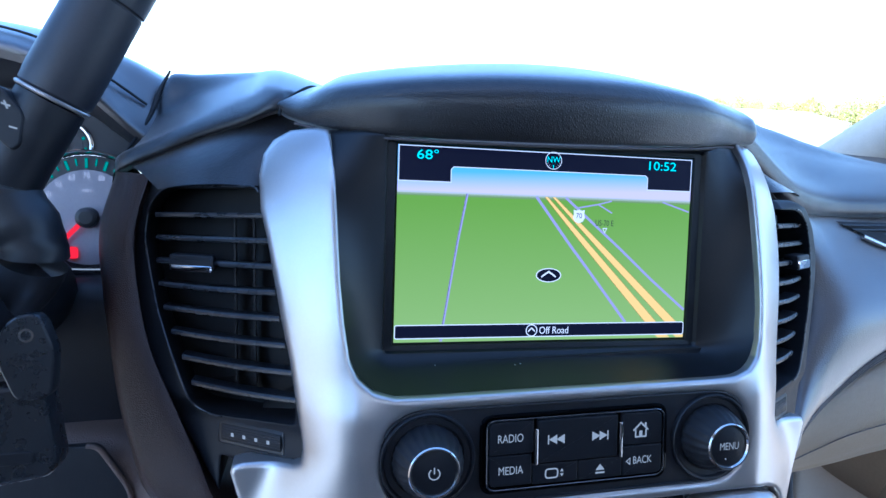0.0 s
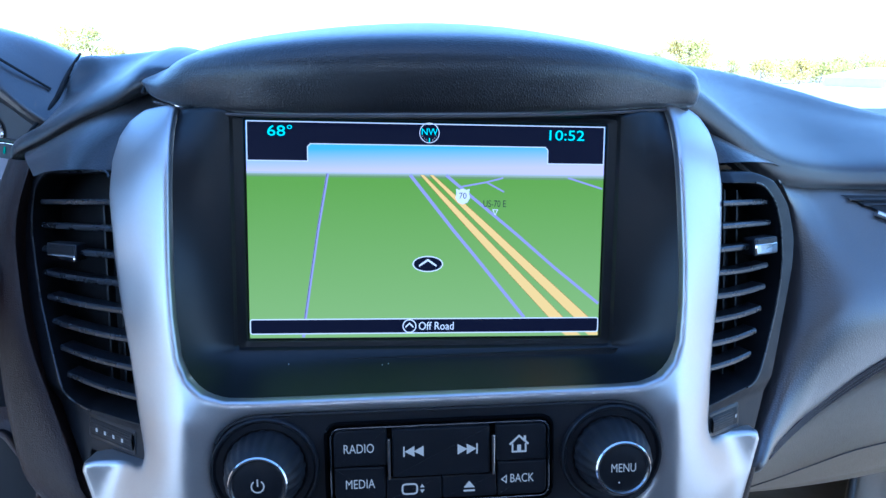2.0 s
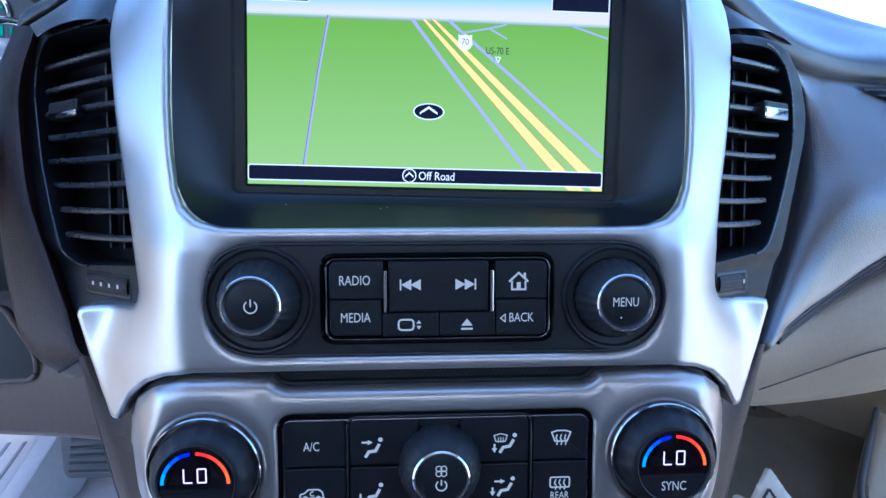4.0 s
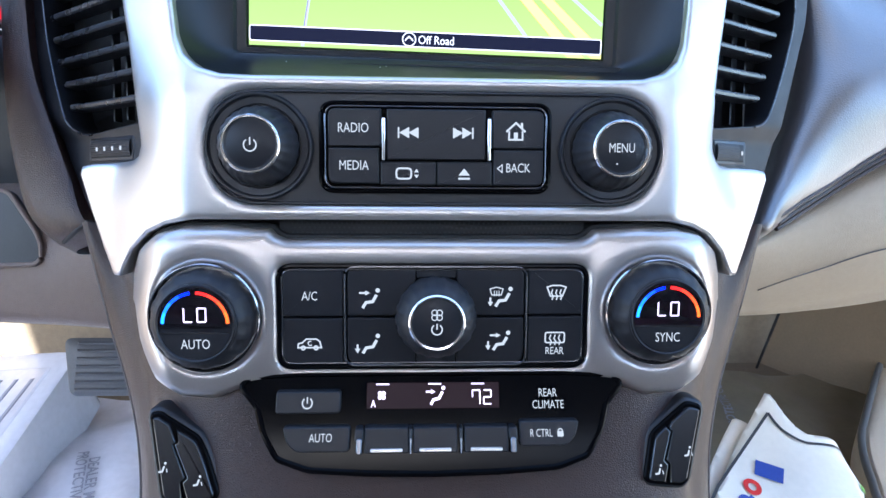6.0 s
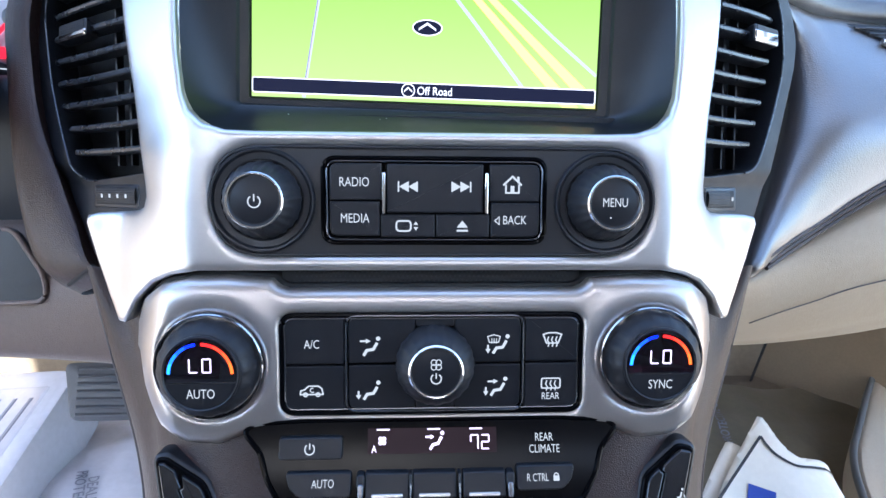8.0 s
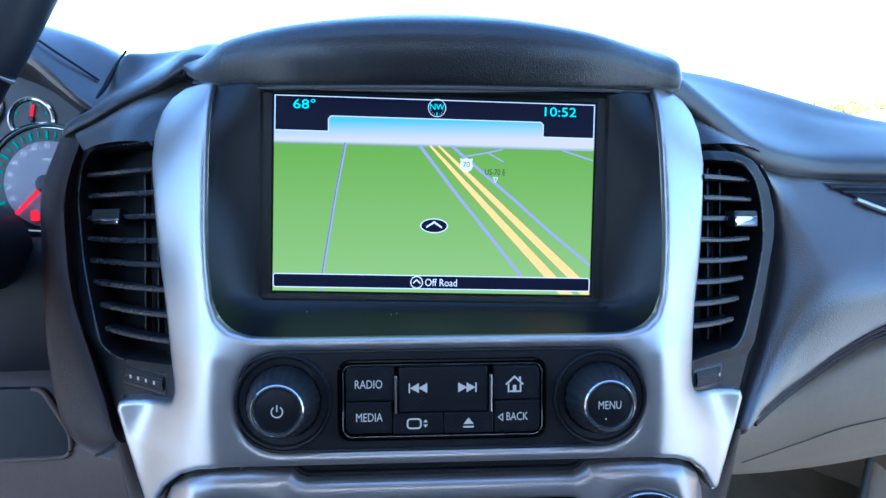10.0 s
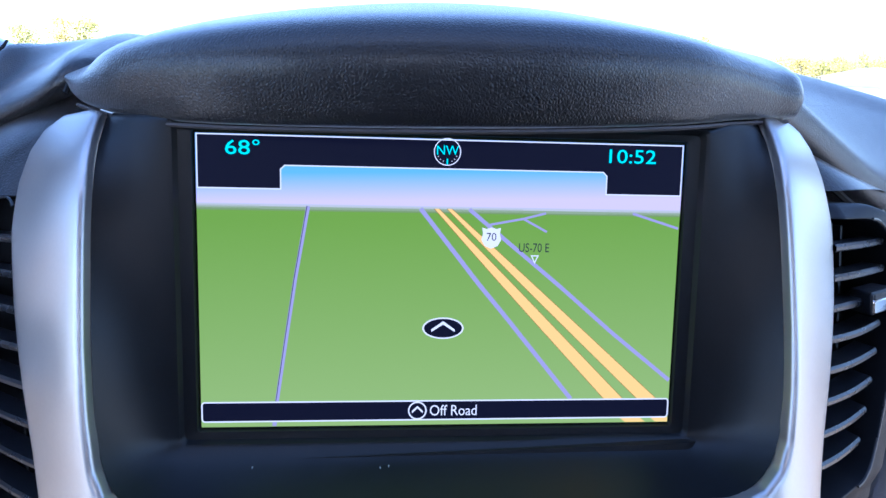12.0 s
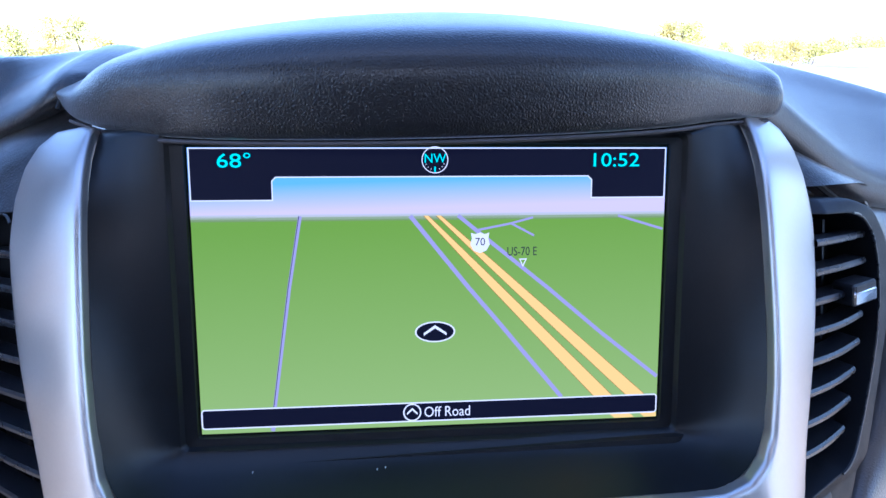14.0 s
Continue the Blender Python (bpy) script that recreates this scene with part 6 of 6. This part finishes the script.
def paper_sheet(name, outline, lift):
    """A sheet cut to an outline, finely divided so that it can curl."""
    A = np.array(outline, float)
    lo, hi, st = A.min(0) - 4, A.max(0) + 4, 3.0
    U, V = np.meshgrid(np.arange(lo[0], hi[0], st), np.arange(lo[1], hi[1], st))
    s_ = sd(outline, U, V)
    keep = s_ < 0.5 * st
    near = keep & (np.abs(s_) < st)
    for _ in range(2):
        x, y, e = U[near], V[near], 0.05
        f0 = sd(outline, x, y)
        gx, gy = (sd(outline, x + e, y) - f0) / e, (sd(outline, x, y + e) - f0) / e
        g = np.maximum(np.hypot(gx, gy), 0.3) ** 2
        U[near] -= f0 * gx / g
        V[near] -= f0 * gy / g
    n = U.shape[1]
    fs = [(i * n + j, i * n + j + 1, (i + 1) * n + j + 1, (i + 1) * n + j) for i in range(U.shape[0] - 1) for j in range(n - 1) if keep[i, j] and keep[i, j + 1] and keep[i + 1, j] and keep[i + 1, j + 1]]
    ids = sorted({i for f in fs for i in f})
    at = {k: i for i, k in enumerate(ids)}
    ob = obj(name, [on_paper(U.flat[k], V.flat[k], lift) for k in ids], [tuple(at[i] for i in f) for f in fs], PAPER, folded)
    md = ob.modifiers.new("thickness", "SOLIDIFY")
    md.thickness = 0.0006
    return ob


SHEET = [(9.9, 8.4), (18, -15.5), (24, -26), (32, -33), (52, -34.4), (66, -36.5), (74, -40), (79, -50), (76, -60), (66, -74), (45, -100), (30, -140), (20, -376), (-90, -376), (-98, -140), (-69, -85), (-33, -42)]
paper_sheet("sheet", SHEET, 0.0)
paper_sheet("under_sheet", [(-23, -12), (-15, -16), (10, -40), (20, -130), (20, -370), (-96, -370), (-104, -110), (-82, -80), (-64, -62)], -0.006)


def paper_mark(name, line, width, material, closed=False):
    p, f = stroke(line, width, closed)
    obj(name, [on_paper(a, b, 0.0012) for a, b in p], f, material, folded, "", False)


INKBLACK, INKBLUE, INKRED = mat("border_ink", (0.03, 0.03, 0.035), 0.6), mat("blue_ink", (0.03, 0.07, 0.36), 0.6), mat("red_ink", (0.65, 0.02, 0.02), 0.6)
paper_mark("border", [(-94, -112), (-66, -79), (-33, -49), (3.7, -13.2)], 2.4, INKBLACK)
paper_mark("border", crom([(3.7, -13.2), (7, -22), (13, -31), (26, -40.4), (42, -42), (57, -43.2), (70, -47.6), (75.5, -55)], 4), 2.4, INKBLACK)
paper_mark("blue_mark", [(-24, -60.0), (-5, -70.0)], 15.0, INKBLUE)
paper_mark("red_mark", circle(-34.6, -78.1, 5.4, 20), 4.0, INKRED, True)
paper_mark("blue_mark", circle(-46, -92, 5.2, 20), 3.6, INKBLUE, True)
paper_mark("blue_mark", [(-40.5, -86), (-33.5, -95)], 3.6, INKBLUE)
paper_mark("blue_mark", [(-59, -100), (-50, -107)], 3.6, INKBLUE)
paper_mark("green_mark", [(63, -76), (57, -84)], 5.0, mat("green_ink", (0.12, 0.30, 0.05), 0.6))

# passenger kick panel and door pocket
# dune tan made darker, so the footwell's shade sits in the colour
KICK = mat("shaded_tan_trim", (0.20, 0.15, 0.10), 0.55, 0, 0.1, 30, 0.3, 700, "leather")
kick = new("kick_panel")
kick.location = (0.7, 0.4, FLOOR)
tagged(kick, "tan moulded kick panel beside the passenger footwell", "side trim")
loft("moulding", [
    [(0.60, 0.62, 0.80), (0.62, 0.61, 0.95), (0.62, 0.60, 1.10), (0.62, 0.58, 1.30)],
    [(0.64, 0.56, 0.80), (0.65, 0.55, 0.95), (0.65, 0.54, 1.10), (0.65, 0.52, 1.30)],
    [(0.70, 0.48, 0.80), (0.70, 0.46, 0.95), (0.70, 0.45, 1.10), (0.70, 0.44, 1.30)],
    [(0.76, 0.36, 0.80), (0.76, 0.34, 0.95), (0.76, 0.33, 1.10), (0.76, 0.33, 1.30)],
], KICK, kick, n=5, along=4, raw=True)
pocket = new("door_pocket")
pocket.location = (0.7, 0.1, FLOOR)
tagged(pocket, "beige door pocket with a grey rolled edge", "door pocket")
edge_p = [(0.74, 0.52, 0.90), (0.69, 0.475, 0.868), (0.60, 0.375, 0.852), (0.55, 0.315, 0.85), (0.515, 0.25, 0.845), (0.49, 0.18, 0.842), (0.48, 0.0, 0.84), (0.48, -0.3, 0.84)]
loft("pocket_skin", [
    [(p[0], p[1], FLOOR) for p in edge_p],
    [(p[0], p[1], p[2] - 0.02) for p in edge_p],
    [(p[0] + 0.012, p[1] - 0.006, p[2]) for p in edge_p],
    [(p[0] + 0.05, p[1] - 0.03, p[2] - 0.02) for p in edge_p],
    [(0.77, p[1] - 0.05, p[2] - 0.03) for p in edge_p],
], BEIGE, pocket, n=4, along=5, raw=True)
tube("rolled_edge", crom([(p[0] + 0.004, p[1] - 0.002, p[2]) for p in edge_p], 5), 4.5, mat("grey_rubber", (0.10, 0.10, 0.10), 0.4), pocket, 12, raw=True, label="grey rolled edge")
tube("panel_joint", crom([(0.585, 0.60, 0.80), (0.60, 0.58, 0.95), (0.605, 0.57, 1.10)], 4), 2.2, DARK, kick, 8, raw=True, label="dark panel joint")

# ---- outside ----
LOT = mat("pale_concrete", (0.50, 0.46, 0.40), 0.9, 0, 0.2, 0.4, 0.4, 30)
g = obj("ground", [(-900, -900, 0), (900, -900, 0), (900, 900, 0), (-900, 900, 0)], [(0, 1, 2, 3)], LOT)
tagged(g, "pale sunlit concrete lot reaching to the horizon", "ground", kind="structure")
BARK = mat("bark", (0.12, 0.09, 0.06), 0.9, 0, 0.3, 4, 0.6, 12)
# leaves much lighter than real ones: bright haze and glare put into the colour
LEAF = [mat("hazed_leaf_green", (0.44, 0.42, 0.13), 0.6, 0, 0.4, 1.5), mat("hazed_leaf_olive", (0.52, 0.43, 0.13), 0.6, 0, 0.4, 1.5)]


def tree(x, y, h, r, seed, leaf):
    """Tapered trunk with limbs and a crown of small leaf blades."""
    R = random.Random(seed)
    th = new("tree")
    th.location = (x, y, 0)
    tagged(th, "leafy green tree with uneven crown across the lot", "tree", "trees beyond the lot")
    base = Vector((x, y, 0))
    tk = [base, base + Vector((R.uniform(-.2, .2), 0, h * 0.3)), base + Vector((R.uniform(-.4, .4), 0, h * 0.62)), base + Vector((R.uniform(-.4, .4), 0, h * 0.93))]
    tube("trunk", tk, [h * 22, h * 17, h * 10, h * 2], BARK, th, 8, raw=True)
    tips = []
    for k in range(16):
        t = R.uniform(0.14, 0.92)
        p = tk[0].lerp(tk[3], t)
        a = R.uniform(0, 2 * math.pi)
        ln = r * (1.15 - 0.75 * t) * R.uniform(0.6, 1.15)
        e = p + Vector((math.cos(a) * ln, math.sin(a) * ln, R.uniform(0.05, 0.4) * ln))
        tube("limb", [p, p.lerp(e, 0.5) + Vector((0, 0, 0.05 * ln)), e], [h * 6, h * 4, h * 1.5], BARK, th, 5, raw=True)
        tips += [p.lerp(e, q) for q in (0.45, 0.75, 1.0)]
    pts, fs = [], []
    for tip in tips + [tk[3], tk[2]]:
        s = r * R.uniform(0.16, 0.30)
        for _ in range(60):
            c = tip + Vector((R.gauss(0, s), R.gauss(0, s), R.gauss(0, s * 0.8)))
            d, e = Vector((R.gauss(0, 1), R.gauss(0, 1), R.gauss(0, 1))).normalized(), Vector((R.gauss(0, 1), R.gauss(0, 1), R.gauss(0, 1))).normalized()
            q = r * 0.055 * R.uniform(0.6, 1.4)
            k = len(pts)
            pts += [c - d * q, c + e * q * 0.6, c + d * q, c - e * q * 0.6]
            fs.append((k, k + 1, k + 2, k + 3))
    obj("crown", pts, fs, leaf, th, "", False)


# bearing from the car (degrees right of straight ahead), distance, height, crown
ROW = [(23.4, 56, 2.9, 0.9), (24.7, 54, 3.8, 1.4), (25.9, 53, 4.8, 1.5), (27.0, 55, 3.8, 1.4), (29.0, 58, 2.3, 1.0), (-22.6, 56, 3.4, 1.3), (-24.4, 57, 4.6, 1.7), (-25.8, 56, 4.6, 1.6), (-28.6, 58, 4.7, 1.7), (-32.5, 60, 3.9, 1.6), (-36.0, 57, 3.8, 1.6)]
ROW += [(31.4 + 1.35 * i, 60 + 5 * math.sin(i * 2.1), 1.9 + 0.35 * math.sin(i * 1.7) + 0.05 * i, 1.3) for i in range(16)]
for i, (b, d, h, r) in enumerate(ROW):
    tree(d * math.sin(radians(b)), d * math.cos(radians(b)), h, r, 40 + i, LEAF[i % 2])
shed = new("white_building")
shed.location = (34, 39, 0)
tagged(shed, "low white building across the lot", "building")
WHITEWALL = mat("white_cladding", (0.75, 0.74, 0.72), 0.6, 0, 0.05, 2)
box("wall", (31, 37, 0), (38, 43, 0.65), WHITEWALL, shed)
obj("roof", [(30.8, 36.6, 0.6), (38.3, 36.6, 0.6), (37.3, 40, 1.25), (31.6, 40, 1.25), (38.3, 43.4, 0.6), (30.8, 43.4, 0.6)], [(0, 1, 2, 3), (3, 2, 4, 5), (0, 3, 5), (1, 4, 2)], WHITEWALL, shed, "", False)
